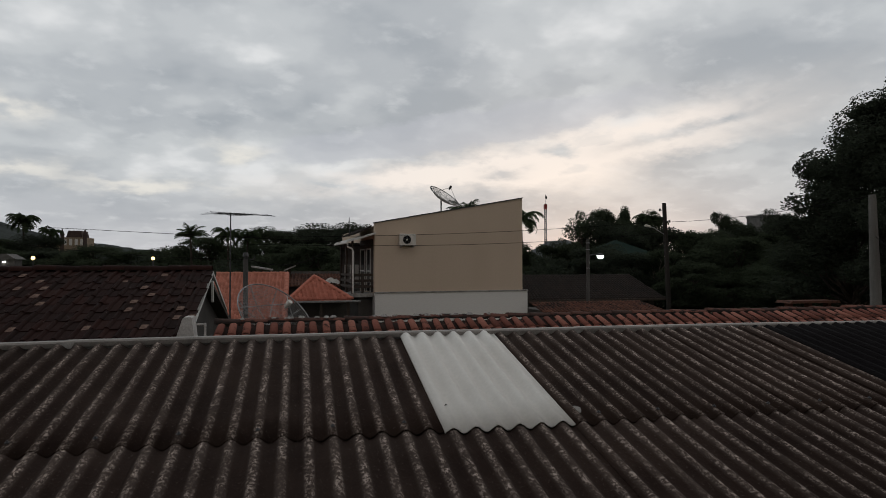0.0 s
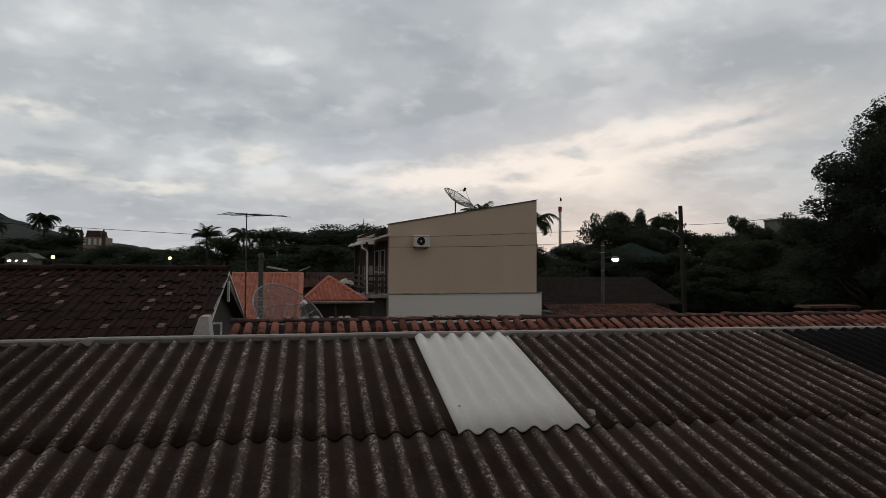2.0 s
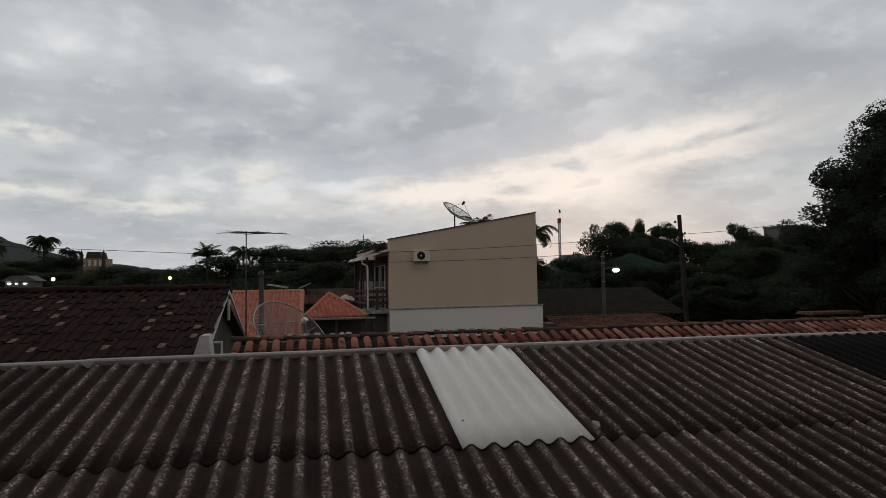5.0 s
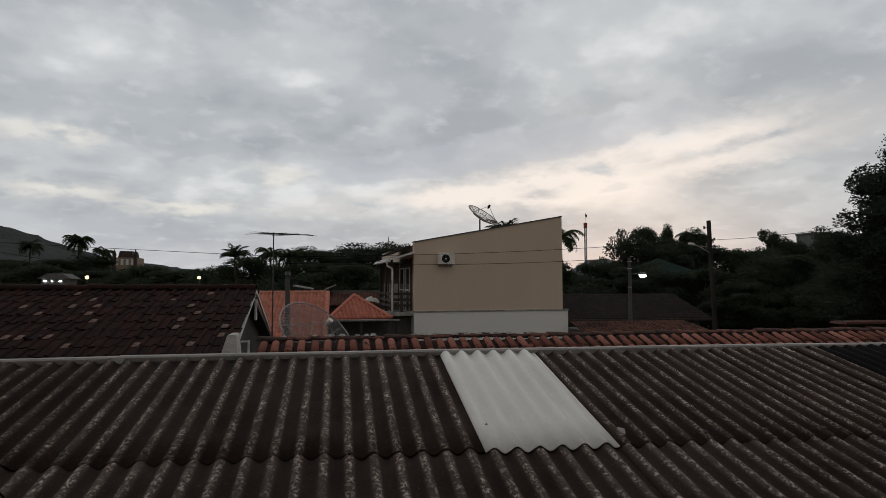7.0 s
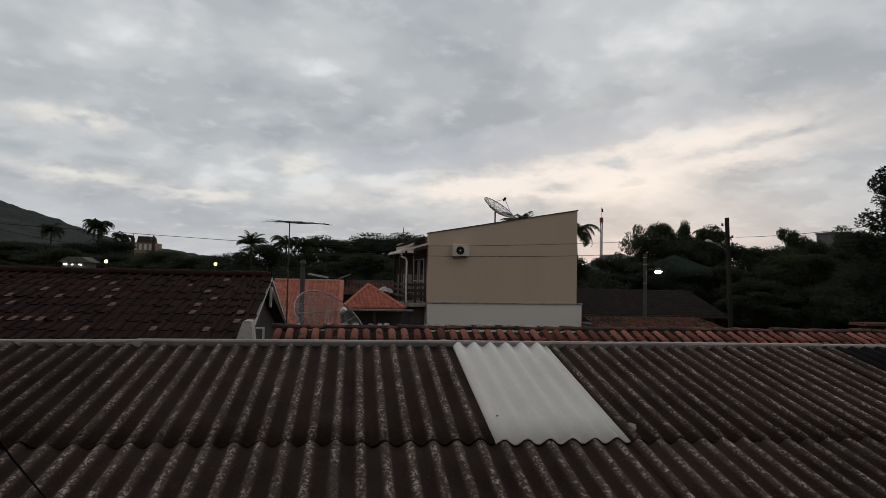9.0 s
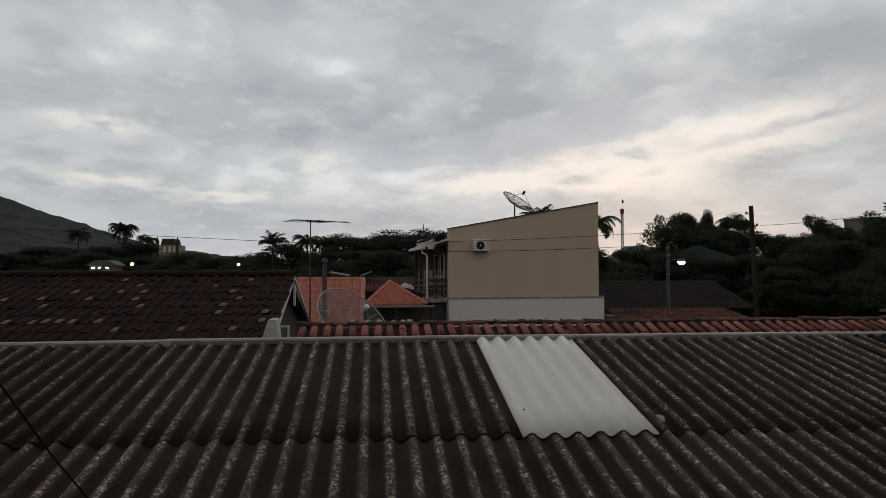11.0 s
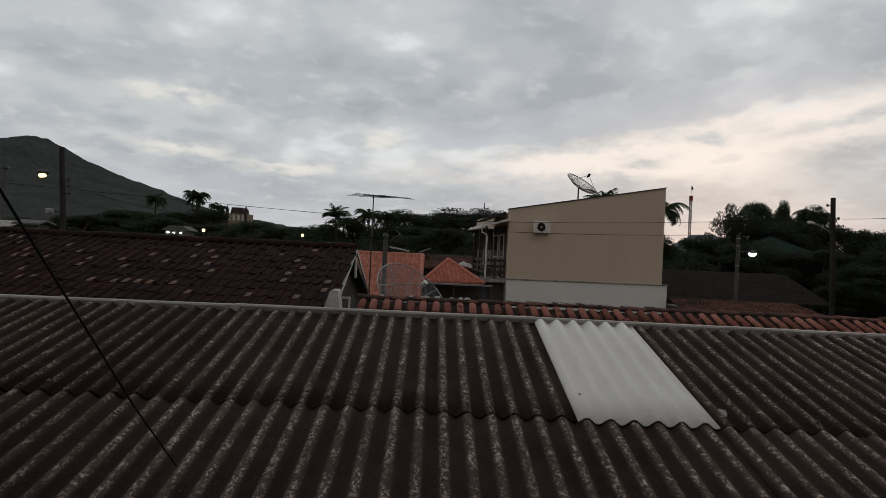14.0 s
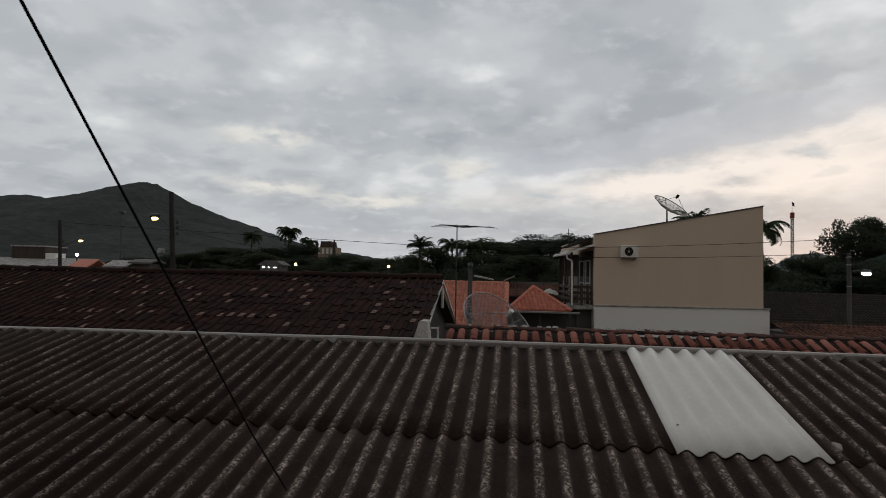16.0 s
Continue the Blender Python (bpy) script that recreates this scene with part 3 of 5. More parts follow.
MIDDLE = [(-4.6, 105, 10.9, 8.9), (-0.2, 110, 11.4, 8.3), (4.1, 100, 11.4, 8.5), (9.0, 92, 11.2, 6.9), (-8.5, 85, 7.7, 7.2), (-3.5, 80, 7.5, 7.5),
          (1.5, 70, 7.1, 7.2), (5.2, 60, 6.1, 3.9), (-12.0, 82, 8.4, 5.4), (14, 95, 10.0, 7.0), (19, 90, 7.5, 6.0), (24, 75, 6.5, 6.0), (20.6, 55, 6.9, 2.8), (22.6, 57, 6.2, 2.6)]
LEFT = [(-35.4, 120, 8.3, 10.2), (-27.3, 110, 7.3, 9.3), (-18.8, 100, 7.4, 6.6), (-44.3, 130, 7.9, 9.8), (-74.4, 140, 10.3, 11.8), (-71.9, 145, 10.8, 10.9),
        (-63.4, 150, 10.6, 9.9), (-75.0, 130, 8.6, 8.6), (-55.9, 150, 11.6, 8.5), (-79.8, 140, 8.4, 11.8), (-52.9, 120, 8.3, 9.0), (-92, 140, 7.4, 11.0)]
plant_row(RIGHT, "dark broad-leaved tree in the dusky garden belt", "trees of the park")
FEATHERY = tree_kind(10, 4, 30, 2200, 0.17, 19, LEAF, BARK, 0.3, 0.7)
plant_tree(FEATHERY, 29.4, 60, 0, 0.62, 1.08, 30, "light feathery tree with an open crown above the park trees", "trees of the park")
plant_row(NEAR, "low dark bushy tree behind the tiled roofs", "trees of the park")
plant_row(MIDDLE, "dark rounded tree of the distant wood", "trees of the wood")
plant_row(LEFT, "dark bushy tree before the mountain", "trees of the far park")



def undergrowth(x0, x1, y, deep, height, clumps, each, size, seed, label):
    """A thicket that nobody could count the bushes of."""
    rng, g = random.Random(seed), Geo()
    for c in range(clumps):
        x, yy = x0 + (x1 - x0) * (c + rng.random()) / clumps, y + rng.uniform(-deep, deep)
        h = height * rng.uniform(0.7, 1.1)
        leaf_cloud(g, (x, yy, h * 0.45), ((x1 - x0) / clumps * 1.6, 1.6, h * 0.55), each, size, rng)
    tagged(part("undergrowth", g, LEAF_DEEP, None, label), category="bushes", kind="stuff")


undergrowth(19, 62, 47, 2.0, 4.6, 34, 900, 0.20, 61, "dark thicket under the park trees")
undergrowth(-16, 30, 66, 3.0, 5.2, 34, 1300, 0.18, 62, "dark thicket before the distant wood")
undergrowth(-110, -12, 126, 4.0, 5.2, 40, 1500, 0.23, 63, "dark thicket before the far palms")

# the great tree beside the concrete pole
def great_tree():
    """A broad dome of leafy clumps on limbs, closed above and open towards its underside."""
    rng = random.Random(77)
    wood, crown = Geo(), Geo()
    wide, high, base = 8.8, 7.7, 8.4
    fork = Vector((0.3, -0.2, 3.2))
    limb(wood, (0, 0, -0.2), fork, 0.55, 0.42, rng)
    for c in range(210):
        w = 2 * math.pi * (c * 0.618 + rng.random() * 0.15)
        q = rng.uniform(-0.22, 0.97)
        rad = wide * (1 - abs(q) ** 1.6) ** 0.625 * rng.uniform(0.70, 1.0)
        p = Vector((rad * math.cos(w), rad * math.sin(w), base + q * high))
        if c % 3 == 0:
            limb(wood, fork.lerp(Vector((0, 0, base)), rng.random()), p, 0.16, 0.02, rng, 5)
        r = rng.uniform(0.65, 1.45)
        leaf_cloud(crown, p, (r, r, r * rng.uniform(0.55, 0.8)), 850, 0.088, rng)
        leaf_cloud(crown, p * 0.97, (r * 0.6, r * 0.6, r * 0.42), 70, 0.26, rng)
    for _ in range(60):
        q, w = rng.uniform(-0.05, 0.8), rng.uniform(0, 2 * math.pi)
        rad = wide * (1 - abs(q) ** 1.6) ** 0.625 * rng.uniform(0.3, 0.72)
        leaf_cloud(crown, (rad * math.cos(w), rad * math.sin(w), base + q * high * 0.85), (1.8, 1.8, 1.2), 260, 0.20, rng)
    return wood.data("trunk", PALE_BARK, True), crown.data("crown", LEAF_DEEP)


plant_tree(great_tree(), 36.5, 25.5, 0, 1.0, 1.0, 40, "large spreading tree with dense dark foliage beside the concrete pole")

plant_tree(TREES[1], 31.0, 28.5, 0, 1.25, 0.92, 80, "dense dark tree under the great tree")
PALMS = [palm_kind(9.0, 2.7, 30, 31), palm_kind(9.0, 2.4, 26, 47), palm_kind(9.0, 2.9, 19, 53), palm_kind(9.0, 2.5, 22, 59, 0.15, 0.62)]
plant_palm(PALMS[0], -58.5, 150, 1.62, 20, "tall palm with drooping fronds against the sky")
plant_palm(PALMS[1], -53.5, 150, 1.35, 90, "shorter palm beside the tall one")
plant_palm(PALMS[1], -69.0, 150, 1.50, 160, "tall slender palm before the mountain")
plant_palm(PALMS[3], -11.2, 70, 0.88, 50, "palm with upright fronds among the trees")
plant_palm(PALMS[2], -8.2, 76, 0.93, 210, "feathery palm beside the wood")
plant_palm(PALMS[2], -6.3, 78, 0.92, 300, "feathery palm beside the wood")
plant_palm(PALMS[2], 23.1, 60, 1.07, 120, "palm with drooping fronds behind the beige house")
plant_palm(PALMS[1], 40.15, 63, 1.09, 75, "tall palm rising over the park trees")
plant_palm(PALMS[1], -19.5, 110, 0.68, 10, "small distant palm above the roofs")
plant_palm(PALMS[3], 12.85, 46, 0.955, 200, "palm whose tips show over the sloping house roof")

# ---- the corrugated roof in front ----
EAVE_Z, RISE, PITCH, AMP = 2.40, 0.237, 0.177, 0.0255
SLOPE = math.atan(RISE)


def sheet_data(name, waves, length, material, phase=0.35):
    """A corrugated sheet, 8 mm thick; local y runs up the slope."""
    g, per, ny = Geo(), 10, 5
    n = int(waves * per)
    for layer in (0, 1):
        for j in range(ny + 1):
            for i in range(n + 1):
                x = i / per * PITCH
                g.v.append((x, j / ny * length, AMP * math.cos(2 * math.pi * (x / PITCH - phase)) - 0.008 * layer))
    w, half = n + 1, (n + 1) * (ny + 1)
    for j in range(ny):
        for i in range(n):
            a = j * w + i
            g.f.append((a, a + 1, a + w + 1, a + w))
            g.f.append((half + a, half + a + w, half + a + w + 1, half + a + 1))
    for i in range(n):
        g.f.append((i, half + i, half + i + 1, i + 1))
        t = ny * w + i
        g.f.append((t, t + 1, half + t + 1, half + t))
    for j in range(ny):
        a, b = j * w, j * w + n
        g.f.append((a, a + w, half + a + w, half + a))
        g.f.append((b, half + b, half + b + w, b + w))
    return g.data(name, material, True)


def roof_z(y):
    return EAVE_Z + RISE * y


ROOF = thing("corrugated_roof", pose(0, 0.2, roof_z(0.2)), "low sloping roof of sooty corrugated fibre-cement sheets with lichen", "roof")
tagged(ROOF, kind="structure")
X0 = 1.104


def lay_sheet(data, x, y, lift, tilt=0.0, name="roof_sheet", label=""):
    ob = part(name, data, None, ROOF, label)
    ob.matrix_basis = pose(0, -0.2, -roof_z(0.2)) @ pose(x, y, roof_z(y) + lift, math.degrees(SLOPE) + tilt)
    return ob


LONG = 2.14
SHEETS = {m: sheet_data("roof_sheet", 6.35, LONG, m) for m in (FIBRE, FIBRE_DIM, FIBRE_BLACK, FIBRE_BROWN)}
MILKY = sheet_data("skylight_sheet", 6.0, LONG - 0.02, SKYLIGHT)
JIT = random.Random(3)
for k in range(-13, 12):
    x = X0 + 1.062 * k
    # left of k = -3 the dimmer light is painted into the sheet colour
    kind = FIBRE_BROWN if k < -6 else FIBRE_DIM if k < -3 else FIBRE if k < 4 else FIBRE_BLACK
    for row, y0 in enumerate((4.43, 2.46, 0.49)):
        if row == 0 and k == 0:
            ob = lay_sheet(MILKY, x, y0, 0.016, name="skylight_sheet", label="milky translucent skylight sheet")
            continue
        data = SHEETS[kind]
        if row == 0:
            data = sheet_data("roof_sheet", 6.35, (6.47 - (y0 + 0.01 - 0.022 * (x - X0))) / math.cos(SLOPE), kind)
        lay_sheet(data, x + JIT.uniform(-0.006, 0.006), y0 + 0.01 - 0.022 * (x - X0) + JIT.uniform(-0.010, 0.010), 0.011 + JIT.uniform(-0.002, 0.002), -0.30)
lay_sheet(sheet_data("roof_sheet", 1.35, 2.08, FIBRE), X0 + 4 * 1.062, 4.36, 0.024)
lay_sheet(sheet_data("roof_sheet", 1.35, 2.10, FIBRE), X0 + 4 * 1.062, 2.40, 0.024)
# fixing screws with washers on the crests of the lap
screw = Geo()
screw.tube([(0, 0, 0), (0, 0, 0.006)], 0.016, 8).tube([(0, 0, 0.006), (0, 0, 0.018)], 0.006, 6)
SCREW = screw.data("fixing_screw", STEEL_DARK)
for k in range(-7, 5):
    for w in (1, 4):
        for y0 in (4.54, 2.57) if k else (2.57,):
            x = X0 + 1.062 * k + (w + 0.35) * PITCH
            y = y0 - 0.022 * (x - X0)
            ob = part("fixing_screw", SCREW, None, ROOF)
            ob.matrix_basis = pose(0, -0.2, -roof_z(0.2)) @ pose(x, y, roof_z(y) + 0.042, math.degrees(SLOPE))
# a dead leaf on the skylight
g = Geo()
g.add([(0, 0, 0), (0.018, 0.012, 0.010), (0.03, 0, 0.004), (0.012, -0.014, 0.008)], [(0, 1, 2, 3)]).add([(0, 0, -0.003), (0.018, 0.012, 0.006), (0.03, 0, 0.0), (0.012, -0.014, 0.004)], [(3, 2, 1, 0)])
tagged(part("dead_leaf", g, BARK, None, "small dark dead leaf lying on the skylight sheet", m=pose(1.18, 4.79, roof_z(4.79) + 0.035)), category="leaf")
# broken scrap of sheet beside the skylight's lower corner
g = Geo()
g.add([(0, 0, 0), (0.15, -0.02, 0.0), (0.17, 0.06, 0.03), (0.10, 0.10, 0.035), (0.01, 0.07, 0.02)], [(0, 1, 2, 3, 4)])
g.add([(0, 0, -0.012), (0.15, -0.02, -0.012), (0.17, 0.06, 0.018), (0.10, 0.10, 0.022), (0.01, 0.07, 0.008)], [(4, 3, 2, 1, 0), ])
tagged(part("broken_scrap", g, FLASHING, None, "broken pale scrap of roofing by the skylight", m=pose(2.20, 4.60, roof_z(4.60) + 0.015, 13) @ Matrix.Scale(0.6, 4)), category="scrap")

# wall behind the sheets, with the zinc flashing on it
g = Geo()
g.box(-14, 13.2, 6.515, 6.59, 0, 3.935)
tagged(part("wall_boundary", g, GREY_WALL, None, "grey rendered boundary wall at the head of the roof"), category="wall", kind="structure")


def flashing():
    root = thing("roof_flashing", pose(0, 6.5, 3.9), "dull zinc flashing strip along the head of the corrugated roof", "flashing")
    tagged(root, kind="structure")
    rng = random.Random(8)
    edges = [-14.0, -11.3, -9.2, -7.4, -5.5, -3.27, -2.14, -0.1, 1.12, 3.2, 5.6, 7.7, 10.1, 13.2]
    for a, b in zip(edges, edges[1:]):
        g, dz = Geo(), rng.uniform(-0.003, 0.003)
        low = 0.052 if b < 1.2 else -0.085
        prof = [(0.0, low), (-0.004, 0.095), (0.010, 0.112), (0.10, 0.112), (0.102, 0.104), (0.014, 0.100), (0.006, 0.085), (0.008, low)]
        n = len(prof)
        for x, lift in ((a, rng.uniform(-0.004, 0.004)), (b + 0.02, rng.uniform(-0.004, 0.004))):
            g.v += [(x, y, z + dz + lift - 0.024 - 0.0007 * min(x * x, 64)) for y, z in prof]
        g.f += [(i, (i + 1) % n, n + (i + 1) % n, n + i) for i in range(n)] + [tuple(range(n - 1, -1, -1)), tuple(range(n, 2 * n))]
        part("flashing_strip", g, FLASHING, root)
    # loose corners of the strips, bent down into the troughs
    for x, w, d in ((-3.27, 0.10, 0.085), (-2.14, 0.08, 0.075), (3.2, 0.06, 0.05), (-5.5, 0.09, 0.08)):
        g = Geo()
        h = 0.078 - 0.0007 * min(x * x, 64)
        v = [(x - w, -0.010, h), (x + w, -0.010, h), (x + 0.01, -0.022, h - 2 * d)]
        g.add(v + [(a, b + 0.003, c) for a, b, c in v], [(0, 2, 1), (3, 4, 5), (0, 1, 4, 3), (1, 2, 5, 4), (2, 0, 3, 5)])
        part("bent_corner", g, MORTAR, root, "bright bent corner of the flashing")


flashing()

# ---- tiled roofs ----


def tile_geo(wide=0.20, length=0.40, roll=0.055, lift=0.022, thick=0.014):
    """One clay roof tile: a half-round roll and a shallow pan; local y runs up the slope."""
    prof = [(wide * 0.5 - roll + roll * (1 - math.cos(math.pi * i / 6)) - wide * 0.5 + 0.0, roll * math.sin(math.pi * i / 6) * 0.85) for i in range(7)]
    x_end = prof[-1][0]
    prof += [(x_end + (wide - 2 * roll) * 0.5, -0.012), (x_end + (wide - 2 * roll) + 0.012, 0.004)]
    g, n = Geo(), 9
    g.v += [(x, 0, z + lift) for x, z in prof] + [(x, length, z) for x, z in prof] + [(x, 0.002, z + lift - thick) for x, z in prof]
    for i in range(n - 1):
        g.f += [(i, i + 1, n + i + 1, n + i), (i + 1, i, 2 * n + i, 2 * n + i + 1)]
    return g


def ridge_geo(length=0.42, radius=0.10):
    """A half-round ridge tile along x, wider at one end."""
    g, n = Geo(), 8
    for x, r in ((0, radius * 1.1), (0.05, radius * 1.12), (length, radius * 0.92)):
        g.v += [(x, -r * math.cos(math.pi * i / n), r * math.sin(math.pi * i / n) * 0.8) for i in range(n + 1)]
    m = n + 1
    for k in range(2):
        g.f += [(k * m + i, k * m + m + i, k * m + m + i + 1, k * m + i + 1) for i in range(n)]
    g.v += [(0.004, 0, -0.02)]
    g.f += [(i, i + 1, 3 * m) for i in range(n)]
    return g


def slope_frame(x, y, z, slope):
    return pose(x, y, z, math.degrees(math.atan(slope)))


# the long dark roof: ridge level along x, eaves towards the corrugated roof
RIDGE_Y, RIDGE_Z, DROP = 12.8, 4.60, 0.315
EAVE_Y = 8.3
DARK = thing("dark_tiled_house", pose(-1.7, RIDGE_Y, 0), "old house under a mossy dark clay-tile roof with a white-edged gable", "house")
dz = RIDGE_Z - DROP * (RIDGE_Y - EAVE_Y)
to_dark = pose(1.7, -RIDGE_Y, 0)


def roof_slab(name, x0, x1, y_ridge, z_ridge, half, drop, parent, m, material, thick=0.10):
    g = Geo()
    e = z_ridge - drop * half
    for s in (-1, 1):
        a, b = y_ridge, y_ridge + s * half
        v = [(x0, a, z_ridge), (x1, a, z_ridge), (x1, b, e), (x0, b, e)]
        v += [(x, y, z - thick) for x, y, z in v]
        g.add([m @ Vector(p) for p in v], [(0, 1, 2, 3), (7, 6, 5, 4), (0, 4, 5, 1), (1, 5, 6, 2), (2, 6, 7, 3), (3, 7, 4, 0)])
    return part(name, g, material, parent)


roof_slab("roof_deck", -15.0, -1.72, RIDGE_Y, RIDGE_Z - 0.02, 4.5, DROP, DARK, to_dark, WOOD_DARK)
g = Geo()
g.prism([(EAVE_Y + 0.5, 0), (17.3 - 0.5, 0), (17.3 - 0.5, dz + 0.02), (RIDGE_Y, RIDGE_Z - 0.16), (EAVE_Y + 0.5, dz + 0.02)], 0, 12.6, to_dark @ Matrix(((0, 1, 0, -14.55), (1, 0, 0, 0), (0, 0, 1, 0), (0, 0, 0, 1))))
part("house_wall", g, DARK_WALL, DARK)
# white barge boards of the gable, with a king post
for s in (-1, 1):
    g = Geo()
    a, b = Vector((-1.66, RIDGE_Y, RIDGE_Z - 0.01)), Vector((-1.66, RIDGE_Y + s * 2.45, RIDGE_Z - 0.01 - 2.45 * 0.375))
    v = [a, b, b - Vector((0, 0, 0.062)), a - Vector((0, 0, 0.062))]
    v += [p + Vector((0.035, 0, 0)) for p in v]
    g.add([to_dark @ p for p in v], [(0, 1, 2, 3), (7, 6, 5, 4), (0, 4, 5, 1), (1, 5, 6, 2), (2, 6, 7, 3), (3, 7, 4, 0)])
    part("barge_board", g, WHITE, DARK, "peeling white barge board")
g = Geo()
g.box(-1.66, -1.62, RIDGE_Y - 0.05, RIDGE_Y + 0.05, RIDGE_Z - 0.62, RIDGE_Z - 0.2, to_dark)
part("king_post", g, WHITE, DARK)

# whitewashed stub of wall between the two roofs
g = Geo()
g.prism([(-1.66, 0), (-1.39, 0), (-1.39, 3.62), (-1.43, 3.965), (-1.45, 3.98), (-1.535, 3.98), (-1.555, 3.96), (-1.66, 3.62)], 9.12, 9.42)
STUB = surface("stained_whitewash", (0.60, 0.585, 0.56), (0.34, 0.325, 0.31), 6, 40, 0.95, contrast=0.2)
stub = tagged(part("wall_stub", g, STUB, None, "stained whitewashed stub of wall beside the dark tiled roof"), category="wall", kind="structure")
g = Geo()
g.box(-1.275, -1.245, 9.15, 9.19, 3.62, 3.89, None, 0.004).box(-1.375, -1.277, 9.15, 9.19, 3.86, 3.885, None, 0.004).box(-1.385, -1.277, 9.15, 9.19, 3.62, 3.66, None, 0.004)
part("bent_strip", g, STUB, stub, "bent pale metal strip")

TILE_W, TILE_L = 0.20, 0.36
def flat_tile_geo(wide=0.20, length=0.42, lift=0.015, thick=0.013):
    """One flat clay tile with a low roll along its edge; local y runs up the slope."""
    prof = [(-0.006, 0.0), (0.004, 0.026), (0.024, 0.038), (0.046, 0.036), (0.066, 0.020), (0.074, 0.002), (0.12, 0.004), (0.182, 0.004), (wide - 0.004, -0.004)]
    g, n = Geo(), len(prof)
    for y, q in ((0, 1.0), (0.19, 0.55), (length, 0.0)):
        g.v += [(x, y, z + lift * q) for x, z in prof]
    g.v += [(x, 0.002, z + lift - thick) for x, z in prof]
    for i in range(n - 1):
        g.f += [(i, i + 1, n + i + 1, n + i), (n + i, n + i + 1, 2 * n + i + 1, 2 * n + i), (i + 1, i, 3 * n + i, 3 * n + i + 1)]
    return g


tile_one = flat_tile_geo()
TILE_DARK = tile_one.data("tile", TILE_OLD)


def wear(data, picks):
    """Gives the pans of the picked tiles a pale worn face; each tile has 24 faces."""
    data.materials.append(TILE_WORN)
    for k in picks:
        for face in (15, 18, 21):
            data.polygons[24 * k + face].material_index = 1
    return data


TILE_DARK_WORN = wear(tile_one.data("tile", TILE_OLD), [0])
mass, worn_far = Geo(), []
TJ = random.Random(21)
frame_dark = slope_frame(0, EAVE_Y, dz, DROP)
rows = int(4.5 / math.cos(math.atan(DROP)) / TILE_L)
singles = []
for c in range(66):
    x = -1.80 - c * TILE_W
    for r in range(rows):
        m = frame_dark @ pose(x + TJ.gauss(0, 0.006), r * TILE_L + TJ.gauss(0, 0.010), 0.012 + TJ.gauss(0, 0.003), TJ.gauss(0, 0.8), TJ.gauss(0, 1.0), TJ.gauss(0, 1.2))
        pale = TJ.random() < 0.10 + 0.75 * max(0.0, noise.noise((x * 0.55, r * 0.6, 5.0)) - 0.02)
        if c < 23:
            singles.append((m, pale))
        else:
            if pale:
                worn_far.append(len(mass.f) // 24)
            mass.add(tile_one.v, tile_one.f, to_dark @ m)
tagged(part("tile_field", wear(mass.data("tile_field", TILE_OLD_MASS), worn_far), None, DARK, "field of mossy dark clay tiles"), kind="stuff")
RIDGE_DARK = ridge_geo(0.42, 0.11).data("ridge_tile", TILE_OLD, True)
for i in range(34):
    part("ridge_tile", RIDGE_DARK, None, DARK, m=to_dark @ pose(-2.06 - i * 0.39, RIDGE_Y, RIDGE_Z + 0.02 + TJ.gauss(0, 0.006), 0, TJ.gauss(0, 0.8), TJ.gauss(0, 1)))
for m, pale in singles:
    part("tile", TILE_DARK_WORN if pale else TILE_DARK, None, DARK, m=to_dark @ m)

# the low red roof whose ridge runs along the boundary
LOW_Y, LOW_Z, LOW_DROP = 10.0, 3.79, 0.36
LOW = thing("low_red_roof", pose(6, LOW_Y, 0), "low roof of weathered red clay tiles with a sooty ridge", "roof")
to_low = pose(-6, -LOW_Y, 0)
roof_slab("roof_deck", -1.17, 12.45, LOW_Y, LOW_Z - 0.03, 1.6, LOW_DROP, LOW, to_low, WOOD_DARK)
g = Geo()
g.box(-1.1, 12.4, 8.7, 11.3, 0, 3.25, to_low)
part("house_wall", g, DARK_WALL, LOW)
red_one = tile_geo(0.20, 0.40, 0.064)
TILE_R = red_one.data("tile", TILE_RED, True)
back_tiles = Geo()
run = 1.6 / math.cos(math.atan(LOW_DROP))
frame_low = slope_frame(0, LOW_Y - 1.6, LOW_Z - 1.6 * LOW_DROP, LOW_DROP)
for c in range(68):
    x = -1.14 + c * 0.2
    for r in range(4):
        m = frame_low @ pose(x + TJ.gauss(0, 0.004), r * 0.37 + 0.1 + TJ.gauss(0, 0.006), 0.012, TJ.gauss(0, 0.6), TJ.gauss(0, 0.8), TJ.gauss(0, 1.0))
        if r == 0:
            back_tiles.add(red_one.v, red_one.f, to_low @ m)
        else:
            part("tile", TILE_R, None, LOW, m=to_low @ m)
tagged(part("tile_field", back_tiles, TILE_FAR2, LOW, "", True), kind="stuff")
RIDGE_LOW = ridge_geo(0.44, 0.085).data("ridge_tile", RIDGE_RED, True)
for i in range(34):
    part("ridge_tile", RIDGE_LOW, None, LOW, m=to_low @ pose(-1.24 + i * 0.40, LOW_Y, LOW_Z + 0.015 + TJ.gauss(0, 0.006), 0, 1.2 + TJ.gauss(0, 0.8), TJ.gauss(0, 1.2)))


# pale mortar verge at the end of the low roof
g = Geo()
for y0, z0 in ((LOW_Y - 1.7, LOW_Z - 1.7 * LOW_DROP), (LOW_Y + 0.05, LOW_Z + 0.02)):
    g.v += [(x, y0, z0 + dzv) for x, dzv in ((12.44, -0.35), (12.44, 0.075), (12.50, 0.095), (12.70, 0.085), (12.74, 0.04), (12.74, -0.35))]
g.f += [(i, (i + 1) % 6, 6 + (i + 1) % 6, 6 + i) for i in range(6)] + [(5, 4, 3, 2, 1, 0), (6, 7, 8, 9, 10, 11)]
